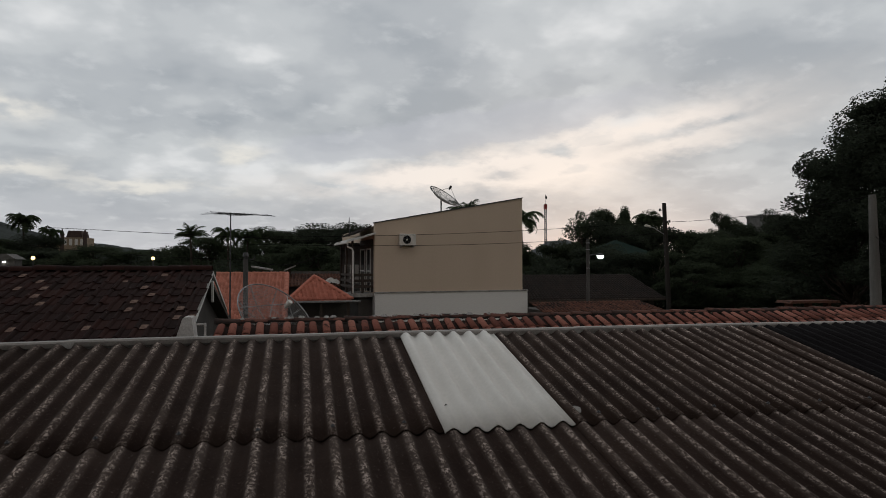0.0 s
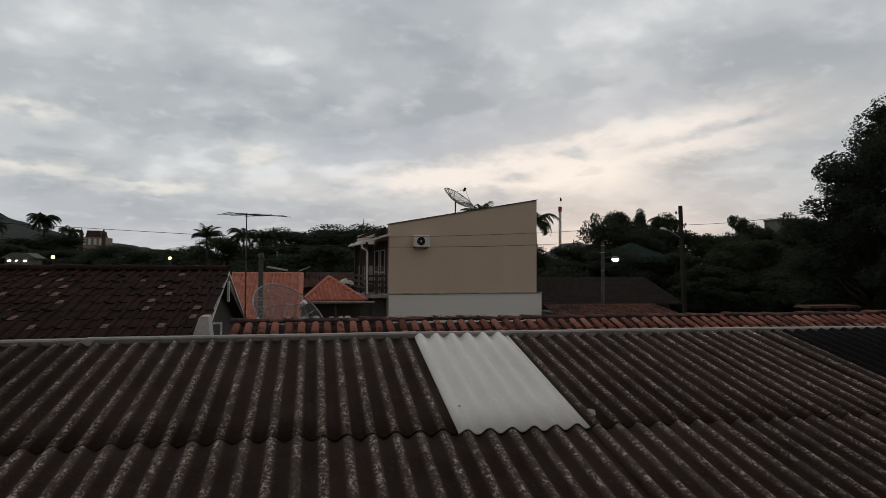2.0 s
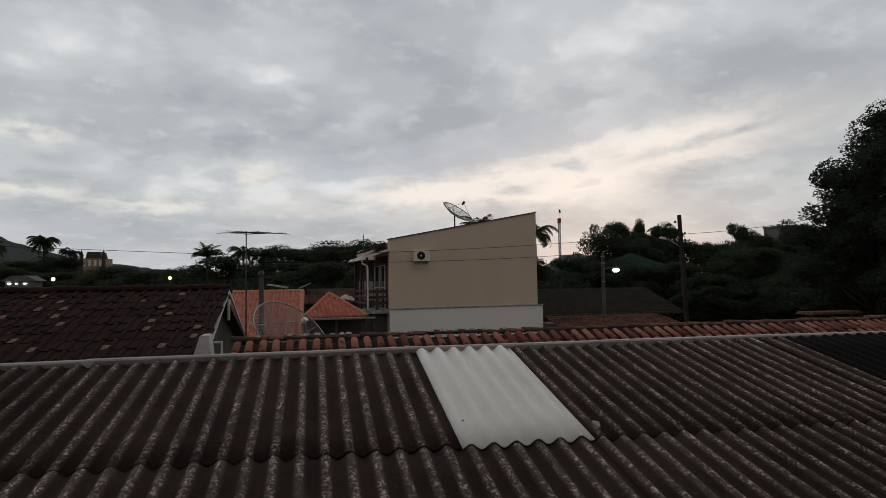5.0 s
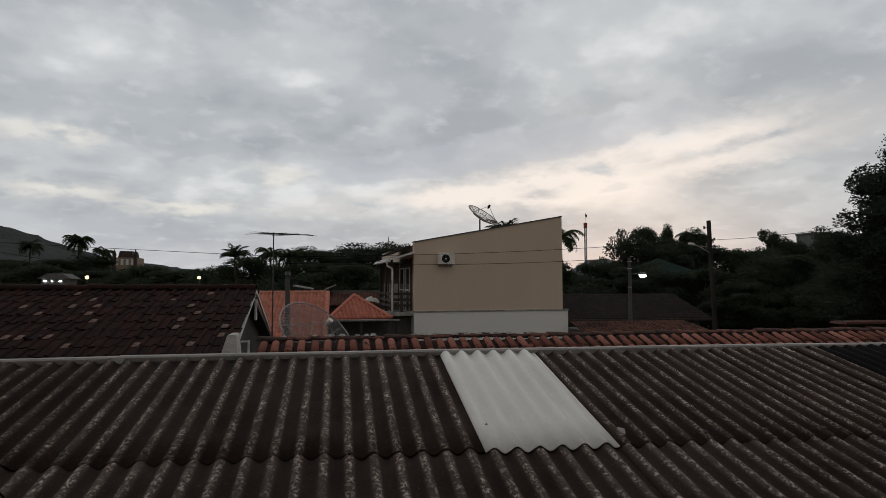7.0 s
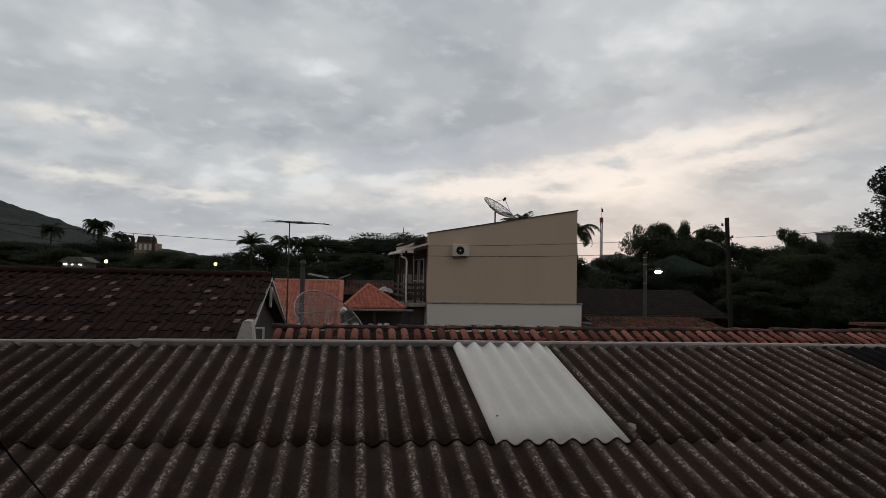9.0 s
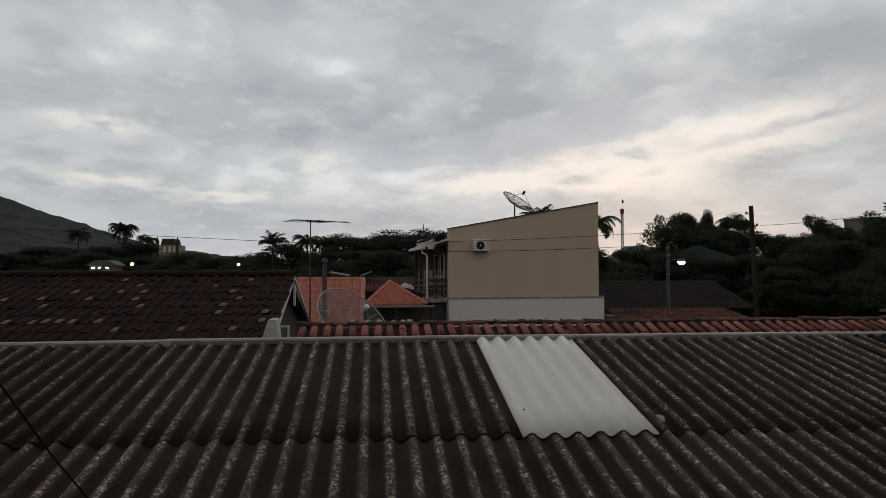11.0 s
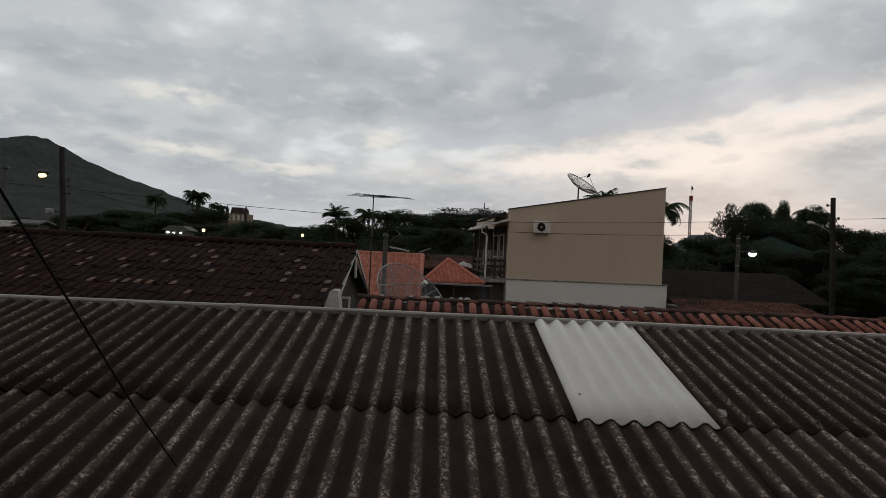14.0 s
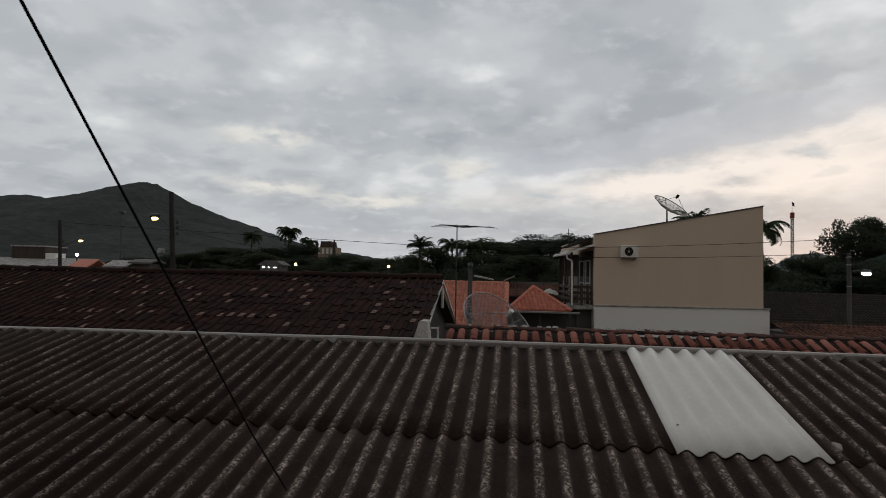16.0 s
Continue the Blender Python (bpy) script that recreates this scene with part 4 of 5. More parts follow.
part("verge", g, MORTAR, LOW, "pale mortar verge", m=to_low)


def corner_house():
    """Brown hipped roof beyond the end of the low red roof."""
    root = thing("brown_hipped_house", pose(18, 12, 0), "low house with a weathered brown hipped tile roof", "house")
    m = pose(-18, -12, 0)
    lean = math.degrees(math.atan2(1.10, 1.7))
    g = Geo()
    tiled_plane(g, m @ pose(18.5, 15.0, 3.46, lean, 0, -90), 3.4, math.hypot(1.7, 1.10), 0.21, 0.36, 0.06, 1.7, 1.7)
    tagged(part("roof_tiles", g, TILE_DULL, root, "", True), kind="stuff")
    g = Geo()
    v = [(18.5, 11.6, 3.44), (26, 11.6, 3.44), (26, 15.0, 3.44), (18.5, 15.0, 3.44), (20.2, 13.3, 4.54), (24.3, 13.3, 4.54)]
    v += [(x, y, z - 0.12) for x, y, z in v[:4]]
    g.add(v, [(0, 1, 5, 4), (1, 2, 5), (2, 3, 4, 5), (3, 0, 4), (0, 6, 7, 1), (1, 7, 8, 2), (2, 8, 9, 3), (3, 9, 6, 0), (9, 8, 7, 6)], m)
    part("roof_deck", g, TILE_DULL, root)
    g = Geo()
    g.box(19.0, 25.5, 12.0, 14.6, 0, 3.32, m)
    part("house_wall", g, DARK_WALL, root)


crumb = Geo()
crumb.add([(-0.05, -0.03, 0), (0.05, -0.035, 0), (0.06, 0.03, 0), (-0.04, 0.035, 0), (-0.03, -0.015, 0.028), (0.03, -0.02, 0.032), (0.03, 0.015, 0.024), (-0.02, 0.02, 0.03)],
          [(4, 5, 6, 7), (0, 1, 5, 4), (1, 2, 6, 5), (2, 3, 7, 6), (3, 0, 4, 7)])
CRUMB = crumb.data("mortar_lump", MORTAR)
for i in range(24):
    x = -0.9 + TJ.random() ** 1.4 * 4.6
    part("mortar_lump", CRUMB, None, LOW, m=to_low @ pose(x, LOW_Y - TJ.uniform(0.0, 0.05), LOW_Z + 0.072, 0, 0, TJ.uniform(0, 360)) @ Matrix.Scale(TJ.uniform(0.5, 1.2), 4))


def tiled_plane(g, m, width, length, pitch=0.2, step=0.36, height=0.075, left=0.0, right=0.0):
    """A field of tile rolls and overlapping courses, in the frame m; left and right: how much each side draws in towards the top."""
    courses = max(1, round(length / step))
    for r in range(courses):
        y0, y1 = r * length / courses, (r + 1) * length / courses + 0.03
        q = (r + 0.5) / courses
        x0, x1 = left * q, width - right * q
        cols = max(1, int((x1 - x0) / pitch))
        for c in range(cols):
            x = x0 + c * (x1 - x0) / cols
            w = (x1 - x0) / cols
            prof = [(0, 0), (w * 0.14, height * 0.8), (w * 0.30, height), (w * 0.46, height * 0.8), (w * 0.6, 0.0), (w, 0.0)]
            n = len(prof)
            v = [(x + a, y0, b + 0.009) for a, b in prof] + [(x + a, y1, b) for a, b in prof] + [(x + a, y0, -0.01) for a, b in prof]
            f = []
            for i in range(n - 1):
                f += [(i, i + 1, n + i + 1, n + i), (i + 1, i, 2 * n + i, 2 * n + i + 1)]
            g.add(v, f, m)


# ---- the orange-roofed house and the hipped roof ----


corner_house()


def orange_house():
    root = thing("orange_roof_house", pose(-2.2, 24, 0), "house with a long orange clay-tile roof slope", "house")
    m = pose(2.2, -24, 0)
    slope = 0.394
    g = Geo()
    tiled_plane(g, m @ slope_frame(-3.72, 25.2, 2.42, slope), 3.24, 4.85 / math.cos(math.atan(slope)), 0.165, 0.36, 0.06)
    tagged(part("roof_tiles", g, TILE_FAR, root, "even orange clay tiles", True), kind="stuff")
    g = Geo()
    g.box(-3.6, -0.6, 25.5, 34, 0, 2.45, m)
    part("house_wall", g, GREY_WALL, root)
    g = Geo()
    v = [(-3.72, 25.2, 2.40), (-0.48, 25.2, 2.40), (-0.48, 30.05, 4.31), (-3.72, 30.05, 4.31), (-3.72, 34.6, 2.4), (-0.48, 34.6, 2.4)]
    v += [(x, y, z - 0.12) for x, y, z in v]
    g.add(v, [(0, 1, 2, 3), (3, 2, 5, 4), (7, 6, 9, 8), (8, 9, 11, 10), (0, 6, 7, 1), (1, 7, 8, 2), (2, 8, 11, 5), (0, 3, 9, 6), (3, 4, 10, 9), (4, 5, 11, 10)], m)
    part("roof_deck", g, TILE_DULL, root)
    rid = ridge_geo(0.42, 0.10).data("ridge_tile", TILE_FAR, True)
    for i in range(8):
        part("ridge_tile", rid, None, root, m=m @ pose(-3.72 + 0.405 * i, 30.05, 4.33))
    # verge tiles down the side of the slope
    for i in range(12):
        y = 25.25 + i * 0.40
        part("verge_tile", rid, None, root, m=m @ pose(-0.50, y, 2.44 + (y - 25.2) * slope, 0, -math.degrees(math.atan(slope)), 90))


orange_house()


def hipped_roof():
    root = thing("hipped_red_roof", pose(1, 27, 0), "small house with a hipped red clay-tile roof over a dark porch", "house")
    m = pose(-1, -27, 0)
    apex = Vector((0.72, 27.6, 4.22))
    fl, fr, bl, br = Vector((-0.38, 25.3, 3.30)), Vector((2.20, 25.3, 3.30)), Vector((-0.38, 30.0, 3.30)), Vector((2.20, 30.0, 3.30))
    length = math.hypot(apex.y - fl.y, apex.z - fl.z)
    g = Geo()
    tiled_plane(g, m @ pose(fl.x, fl.y, fl.z, math.degrees(math.atan2(apex.z - fl.z, apex.y - fl.y))), fr.x - fl.x, length, 0.165, 0.32, 0.045, apex.x - fl.x, fr.x - apex.x)
    tagged(part("roof_tiles", g, TILE_FAR2, root, "", True), kind="stuff")
    g = Geo()
    drop = Vector((0, 0, 0.03))
    pts = [p - drop for p in (apex, fl, fr, br, bl)]
    low = [p - Vector((0, 0, 0.10)) for p in pts[1:]]
    g.add(pts + low, [(0, 1, 2), (0, 2, 3), (0, 3, 4), (0, 4, 1), (1, 5, 6, 2), (2, 6, 7, 3), (3, 7, 8, 4), (4, 8, 5, 1), (8, 7, 6, 5)], m)
    part("roof_deck", g, TILE_FAR2, root)
    rid = ridge_geo(0.36, 0.09).data("ridge_tile", TILE_FAR2, True)
    for corner, n in ((fl, 8), (fr, 8)):
        d = apex - corner
        for i in range(n):
            p = corner + d * (i / n)
            yaw = math.degrees(math.atan2(d.y, d.x))
            part("ridge_tile", rid, None, root, m=m @ Matrix.Translation(p) @ pose(0, 0, 0, 0, 0, yaw) @ pose(0, 0, 0.02, 0, -math.degrees(math.asin(d.z / d.length)), 0))
    g = Geo()
    g.box(-0.15, 2.55, 25.16, 25.24, 3.18, 3.26, m, 0.01)
    part("gutter", g, STEEL, root)
    g = Geo()
    g.box(0.0, 2.1, 27.0, 29.8, 0, 3.2, m)
    part("house_wall", g, DARK_WALL, root)
    for x in (-0.05, 0.95, 2.05):
        g = Geo()
        g.box(x - 0.06, x + 0.06, 25.4, 25.52, 0, 3.2, m, 0.01)
        part("porch_post", g, WOOD_DARK, root)


hipped_roof()

g = Geo()
g.prism([(-0.5, 0), (3.2, 0), (3.2, 3.55), (-0.5, 3.55)], 33.5, 40)
far_shed = thing("brown_roof_shed", pose(1, 36, 0), "low shed with a flat red tile roof between the houses", "shed")
part("house_wall", g, DARK_WALL, far_shed, m=pose(-1, -36, 0))
g = Geo()
tiled_plane(g, pose(-1, -36, 0) @ slope_frame(-0.8, 33.0, 3.60, 0.10), 4.2, 6.0)
tagged(part("roof_tiles", g, TILE_DULL, far_shed, "", True), kind="stuff")


def crumpled_tarp():
    """A pale sheet heaped on the shed roof."""
    g, n = Geo(), 10
    for j in range(n + 1):
        for i in range(n + 1):
            u, v = i / n - 0.5, j / n - 0.5
            h = max(0.0, 0.36 * (1 - 3.2 * (u * u + v * v)) + 0.16 * noise.noise((u * 6, v * 6, 2.0)))
            g.v.append((u * 1.0 + 0.05 * noise.noise((v * 5, u * 4, 0)), v * 0.7, h * (1.1 - 0.9 * u)))
    w = n + 1
    g.f += [(j * w + i, j * w + i + 1, j * w + w + i + 1, j * w + w + i) for j in range(n) for i in range(n)]
    tagged(part("tarpaulin", g, WHITE, None, "crumpled pale tarpaulin on the low shed roof", m=pose(1.86, 33.9, 3.70) @ Matrix.Diagonal((0.9, 1, 0.75, 1))), category="tarpaulin")


crumpled_tarp()


def valley_canopy():
    """Thin pale roof edges that lean in towards one another behind the orange roof."""
    root = thing("pale_canopy", pose(-1.4, 36, 0), "thin pale canopy edges behind the orange roof", "canopy")
    for x0, z0, x1, z1 in ((-1.2, 4.66, -0.1, 4.46), (0.6, 4.43, 1.25, 4.70)):
        g = Geo()
        g.prism([(x0, z0 - 0.05), (x1, z1 - 0.05), (x1, z1 + 0.03), (x0, z0 + 0.03)], 0, 2.5)
        part("canopy_sheet", g, MORTAR, root)
        g = Geo()
        g.box((x0 + x1) / 2 - 0.05, (x0 + x1) / 2 + 0.05, 1.0, 1.1, 0, (z0 + z1) / 2 - 0.03)
        part("post", g, WOOD_DARK, root)
    g = Geo()
    g.box(-1.3, 5.2, 2.6, 2.8, 0, 4.34)
    part("wall", g, GREY_WALL, root)


valley_canopy()

# ---- the beige house ----


def beige_house():
    turn = 5.95
    root = thing("beige_house", pose(3.585, 29.0, 0, 0, 0, turn), "two-storey beige rendered house with a lean-to roofline and whitewashed base", "house")
    W, D, L, R = 7.92, 9.0, 6.74, 8.22
    g = Geo()
    g.prism([(0, 3.42), (W, 3.42), (W, R), (0, L)], 0, 0.22)
    part("front_wall", g, BEIGE, root, "plain beige rendered wall")
    g = Geo()
    g.prism([(0.02, 3.0), (W - 0.02, 3.0), (W - 0.02, R - 0.12), (0.02, L - 0.12)], 0.22, D)
    part("rear_wall", g, BEIGE, root)
    g = Geo()
    g.prism([(-0.03, L), (W + 0.03, R + 0.01), (W + 0.03, R + 0.055), (-0.03, L + 0.045)], -0.05, 0.27)
    part("coping", g, STEEL_DARK, root, "thin dark metal coping")
    # base of whitewashed blocks, set a little proud, with a ledge
    g = Geo()
    g.box(0.0, 8.16, -0.10, D, 0, 3.36)
    part("base_wall", g, WHITEWASH, root, "whitewashed block base")
    g = Geo()
    g.box(-0.02, 8.19, -0.15, 0.02, 3.36, 3.425, None, 0.012)
    part("ledge", g, MORTAR, root)
    block = Geo()
    block.box(0.001, 0.389, -0.003, 0.0, 0.0015, 0.1885, None, 0.001)
    blk = block.data("block", WHITEWASH)
    for r in range(7):
        for c in range(21 if r % 2 else 21):
            x = c * 0.39 + (0.195 if r % 2 else 0)
            if x + 0.39 <= 8.17:
                part("block", blk, None, root, m=pose(x, -0.10, 3.17 - r * 0.19))
    # balcony at the side: slab, rail, posts, awning roof and down pipe
    g = Geo()
    g.box(-1.15, -0.005, 0.1, 3.5, 3.18, 3.36, None, 0.015)
    part("balcony_slab", g, MORTAR, root)
    g = Geo()
    g.box(-0.7, -0.01, 0.5, 3.4, 0, 3.17)
    part("lower_wall", g, DARK_WALL, root)
    rail = thing("railing", pose(0, 0, 0), "", "")
    rail.parent = root
    for z in (3.62, 3.90, 4.18):
        g = Geo()
        g.box(-1.02, -0.03, 0.16, 0.20, z, z + 0.13, None, 0.008)
        part("rail_board", g, WOOD_DARK, rail)
        g = Geo()
        g.box(-1.06, -1.02, 0.16, 3.4, z, z + 0.13, None, 0.008)
        part("rail_board", g, WOOD_DARK, rail)
    for x, y in ((-1.04, 0.18), (-1.04, 1.7), (-1.04, 3.3), (-0.55, 0.18)):
        g = Geo()
        g.box(x - 0.05, x + 0.05, y - 0.05, y + 0.05, 3.36, 5.95 if x < -1 else 4.3, None, 0.008)
        part("balcony_post", g, WOOD_DARK, root)
    g = Geo()
    v = [(-1.34, -0.35, 5.80), (0.0, -0.35, 6.20), (0.0, 3.5, 6.20), (-1.34, 3.5, 5.80)]
    v += [(x, y, z + 0.09) for x, y, z in v]
    g.add(v, [(3, 2, 1, 0), (4, 5, 6, 7), (0, 1, 5, 4), (1, 2, 6, 5), (2, 3, 7, 6), (3, 0, 4, 7)])
    part("awning_roof", g, WHITE, root, "pale balcony roof edge")
    g = Geo()
    g.tube([(-1.38, -0.4, 5.78), (-1.38, 3.5, 5.78)], 0.05, 8)
    part("gutter", g, WHITE, root)
    g = Geo()
    tiled_plane(g, pose(-0.95, 0.3, 6.18) @ Matrix.Rotation(math.radians(-24), 4, "Y") @ pose(0, 0, 0), 1.05, 3.4, 0.21, 0.4)
    tagged(part("roof_tiles", g, TILE_BROWN, root, "", True), kind="stuff")
    g = Geo()
    g.tube([(-1.36, -0.25, 5.76), (-1.34, -0.25, 5.58), (-1.12, -0.22, 5.48), (-1.08, -0.20, 5.36), (-1.08, -0.20, 3.4)], 0.045, 8)
    part("down_pipe", g, WHITE, root, "white plastic down pipe")
    # dark sheet over the side wall stands in for the shade inside the balcony
    g = Geo()
    g.box(-0.010, -0.004, 0.25, 3.39, 3.4, 6.0)
    part("recess_panel", g, WOOD_DARK, root, "dark panel in place of the balcony's unlit interior")
    # balcony door and window behind the rail
    for y, w in ((0.8, 0.8), (2.1, 1.0)):
        win = Geo()
        win.box(-0.03, -0.014, y, y + w, 3.45, 5.5)
        frame_ob = part("balcony_window", win, GLASS, root)
        for a, b, c, d in ((y - 0.05, y, 3.4, 5.55), (y + w, y + w + 0.05, 3.4, 5.55), (y, y + w, 5.5, 5.55), (y, y + w, 4.4, 4.45)):
            q = Geo()
            q.box(-0.06, -0.01, a, b, c, d)
            part("window_frame", q, WHITE, frame_ob)
    g = Geo()
    g.box(-1.0, -0.02, 3.4, 3.5, 3.36, 5.9)
    part("balcony_screen", g, GREY_WALL, root)
    for i in range(3):
        g = Geo()
        g.box(-0.85 + i * 0.28, -0.65 + i * 0.28, 3.37, 3.395, 3.75, 4.75)
        part("screen_pane", g, WHITE, root)
    g = Geo()
    g.tube([(-0.95, 1.5, 6.3), (-0.95, 1.5, 7.1)], 0.02, 6)
    part("wire_mast", g, STEEL_DARK, root)
    return root


beige_house()
HOUSE_M = pose(3.585, 29.0, 0, 0, 0, 5.95)


def air_conditioner():
    m = HOUSE_M @ pose(1.58, 0, 5.66)
    root = thing("air_conditioner", m, "aged white outdoor air-conditioning unit on the beige wall", "air conditioner")
    g = Geo()
    g.box(-0.40, 0.40, -0.36, -0.06, 0.0, 0.58, None, 0.025)
    body = part("body", g, PLASTIC, root)
    g = Geo()
    n = 24
    for r, y in ((0.235, -0.362), (0.235, -0.385), (0.205, -0.385), (0.205, -0.34)):
        g.v += [(-0.06 + r * math.cos(2 * math.pi * i / n), y, 0.29 + r * math.sin(2 * math.pi * i / n)) for i in range(n)]
    for k in range(3):
        g.f += [(k * n + i, k * n + (i + 1) % n, k * n + n + (i + 1) % n, k * n + n + i) for i in range(n)]
    part("fan_ring", g, PLASTIC, body)
    g = Geo()
    g.v += [(-0.06 + 0.205 * math.cos(2 * math.pi * i / n), -0.364, 0.29 + 0.205 * math.sin(2 * math.pi * i / n)) for i in range(n)]
    g.f.append(tuple(range(n - 1, -1, -1)))
    part("fan_opening", g, BLACK, body, "dark fan opening")
    g = Geo()
    for i in range(5):
        w = 2 * math.pi * i / 5
        c, s = math.cos(w), math.sin(w)
        g.add([(-0.06 + 0.03 * c, -0.368, 0.29 + 0.03 * s), (-0.06 + 0.18 * c, -0.375, 0.29 + 0.18 * s), (-0.06 + 0.17 * math.cos(w + 0.7), -0.367, 0.29 + 0.17 * math.sin(w + 0.7))], [(0, 1, 2), (2, 1, 0)])
    part("fan_blades", g, STEEL_DARK, body)
    g = Geo()
    g.tube([(-0.06, -0.392, 0.29), (-0.06, -0.372, 0.29)], 0.045, 12)
    part("fan_hub", g, PLASTIC, body)
    for x in (-0.3, 0.3):
        g = Geo()
        g.box(x - 0.02, x + 0.02, -0.36, 0.0, -0.05, 0.0).box(x - 0.02, x + 0.02, -0.04, 0.0, -0.09, 0.0)
        part("bracket", g, STEEL, root)


air_conditioner()


def mesh_dish(name, m, diameter, depth, label, ribs=8, rings=5, wire=0.010, mesh_wire=0.004, fine=True, rim=0.016, horn=None):
    """An open mesh parabolic aerial. Local z is its axis; the mast is separate."""
    root = thing(name, m, label, "satellite dish")
    R = diameter / 2
    para = lambda r: depth * (r / R) ** 2  # noqa: E731
    n = 40
    g = Geo()
    g.tube([(R * math.cos(2 * math.pi * i / n), R * math.sin(2 * math.pi * i / n), depth) for i in range(n + 1)], rim, 6, False)
    part("rim", g, STEEL, root)
    for k in range(ribs):
        w = 2 * math.pi * k / ribs
        g = Geo()
        g.tube([(r * math.cos(w), r * math.sin(w), para(r)) for r in [R * i / 8 for i in range(9)]], wire, 5)
        part("rib", g, STEEL, root)
    g = Geo()
    for k in range(1, rings):
        r = R * k / rings
        g.tube([(r * math.cos(2 * math.pi * i / n), r * math.sin(2 * math.pi * i / n), para(r)) for i in range(n + 1)], wire * 0.6, 4, False)
    part("hoops", g, STEEL, root)
    if fine:
        g, step = Geo(), R / 30
        for i in range(-29, 30):
            a = i * step
            h = math.sqrt(R * R - a * a)
            pts = [-h + 2 * h * j / 12 for j in range(13)]
            g.tube([(a, b, para(math.hypot(a, b))) for b in pts], mesh_wire, 3, False)
            g.tube([(b, a, para(math.hypot(a, b))) for b in pts], mesh_wire, 3, False)
        tagged(part("wire_mesh", g, STEEL, root), kind="stuff")
    focus = R * R / (4 * depth)
    for k in range(3):
        w = 2 * math.pi * (k / 3 + 0.08)
        g = Geo()
        g.tube([(R * 0.97 * math.cos(w), R * 0.97 * math.sin(w), depth), (0.03 * math.cos(w), 0.03 * math.sin(w), focus)], wire, 5)
        part("feed_strut", g, STEEL, root)
    g = Geo()
    g.tube([(0, 0, focus - 0.12), (0, 0, focus - 0.02), (0, 0, focus), (0, 0, focus + 0.10)], [0.035, 0.055, 0.07, 0.06], 10)
    part("feed_horn", g, horn or PLASTIC, root)
    return root


def facing(x, y, z, axis, roll=0.0):
    return Matrix.Translation((x, y, z)) @ Vector(axis).to_track_quat("Z", "Y").to_matrix().to_4x4() @ pose(0, 0, 0, 0, 0, roll)


mesh_dish("rooftop_dish", facing(7.42, 31.0, 8.16, (0.447, -0.42, 0.787), 20), 1.82, 0.26, "open mesh dish aerial on the sloping house roof", 10, 3, 0.012, 0.0030, True, 0.022, BLACK)
g = Geo()
g.tube([(7.36, 31.0, 7.1), (7.36, 31.0, 8.16)], 0.04, 8)
tagged(part("dish_mast", g, STEEL_DARK, None, "short dark steel mast carrying the rooftop dish"), category="mast")

# large mesh dish behind the red ridge
DISH_X, DISH_Z = -0.66, 3.24
mesh_dish("mesh_dish", facing(DISH_X, 15.3, DISH_Z, (0.56, -0.50, 0.68), 10), 2.1, 0.34, "large wire-mesh satellite dish behind the low red roof", 8, 2, 0.012, 0.0036, True, 0.016)
g = Geo()
g.tube([(DISH_X, 15.3, 0.0), (DISH_X, 15.3, DISH_Z)], 0.05, 10)
tagged(part("dish_mast", g, STEEL_DARK, None, "steel post carrying the large mesh dish"), category="mast")


def tv_aerial():
    root = thing("tv_aerial", pose(-2.27, 22, 0), "tall thin mast with a horizontal comb television aerial", "aerial")
    g = Geo()
    g.tube([(0, 0, 0), (0, 0, 3.0), (0, 0, 6.55)], [0.03, 0.028, 0.02], 8)
    part("mast", g, STEEL_DARK, root)
    boom = Geo()
    boom.tube([(-0.30, -0.5, 6.48), (0.42, 0.9, 6.54)], 0.026, 6)
    part("boom", boom, STEEL_DARK, root)
    for i in range(9):
        q = i / 8
        p = Vector((-0.30, -0.5, 6.48)).lerp(Vector((0.42, 0.9, 6.54)), q)
        half = 0.80 + 0.25 * q
        d = Vector((0.99, 0.08, 0.0))
        g = Geo()
        g.tube([p - d * half * (0.75 - 0.5 * q) + Vector((0, 0, 0.05 * (i % 3 - 1))), p + d * half + Vector((0, 0, 0.02 * (1 - i % 3)))], 0.009, 5)
        part("element", g, STEEL_DARK, root)


tv_aerial()


def service_post():
    root = thing("service_post", pose(-1.6, 20, 0), "dark square service post with a hooked conduit", "post")
    g = Geo()
    g.tube([(0, 0, 0), (0, 0, 4.9)], [0.09, 0.075], 10)
    part("post", g, CONCRETE_DARK, root)
    g = Geo()
    g.tube([(0.0, 0, 4.9), (0, 0, 4.98), (0, 0, 5.0), (0, 0, 5.12)], [0.06, 0.06, 0.10, 0.07], 8)
    part("cap", g, STEEL_DARK, root)
    g = Geo()
    g.tube([(0.05, 0, 5.0)] + [(0.16 + 0.11 * math.cos(a), 0, 5.0 - 0.11 * math.sin(a)) for a in [math.pi - i * math.pi / 6 for i in range(7)]][1:] , 0.015, 6)
    part("hook", g, STEEL_DARK, root)


service_post()

# ---- poles and lamps ----


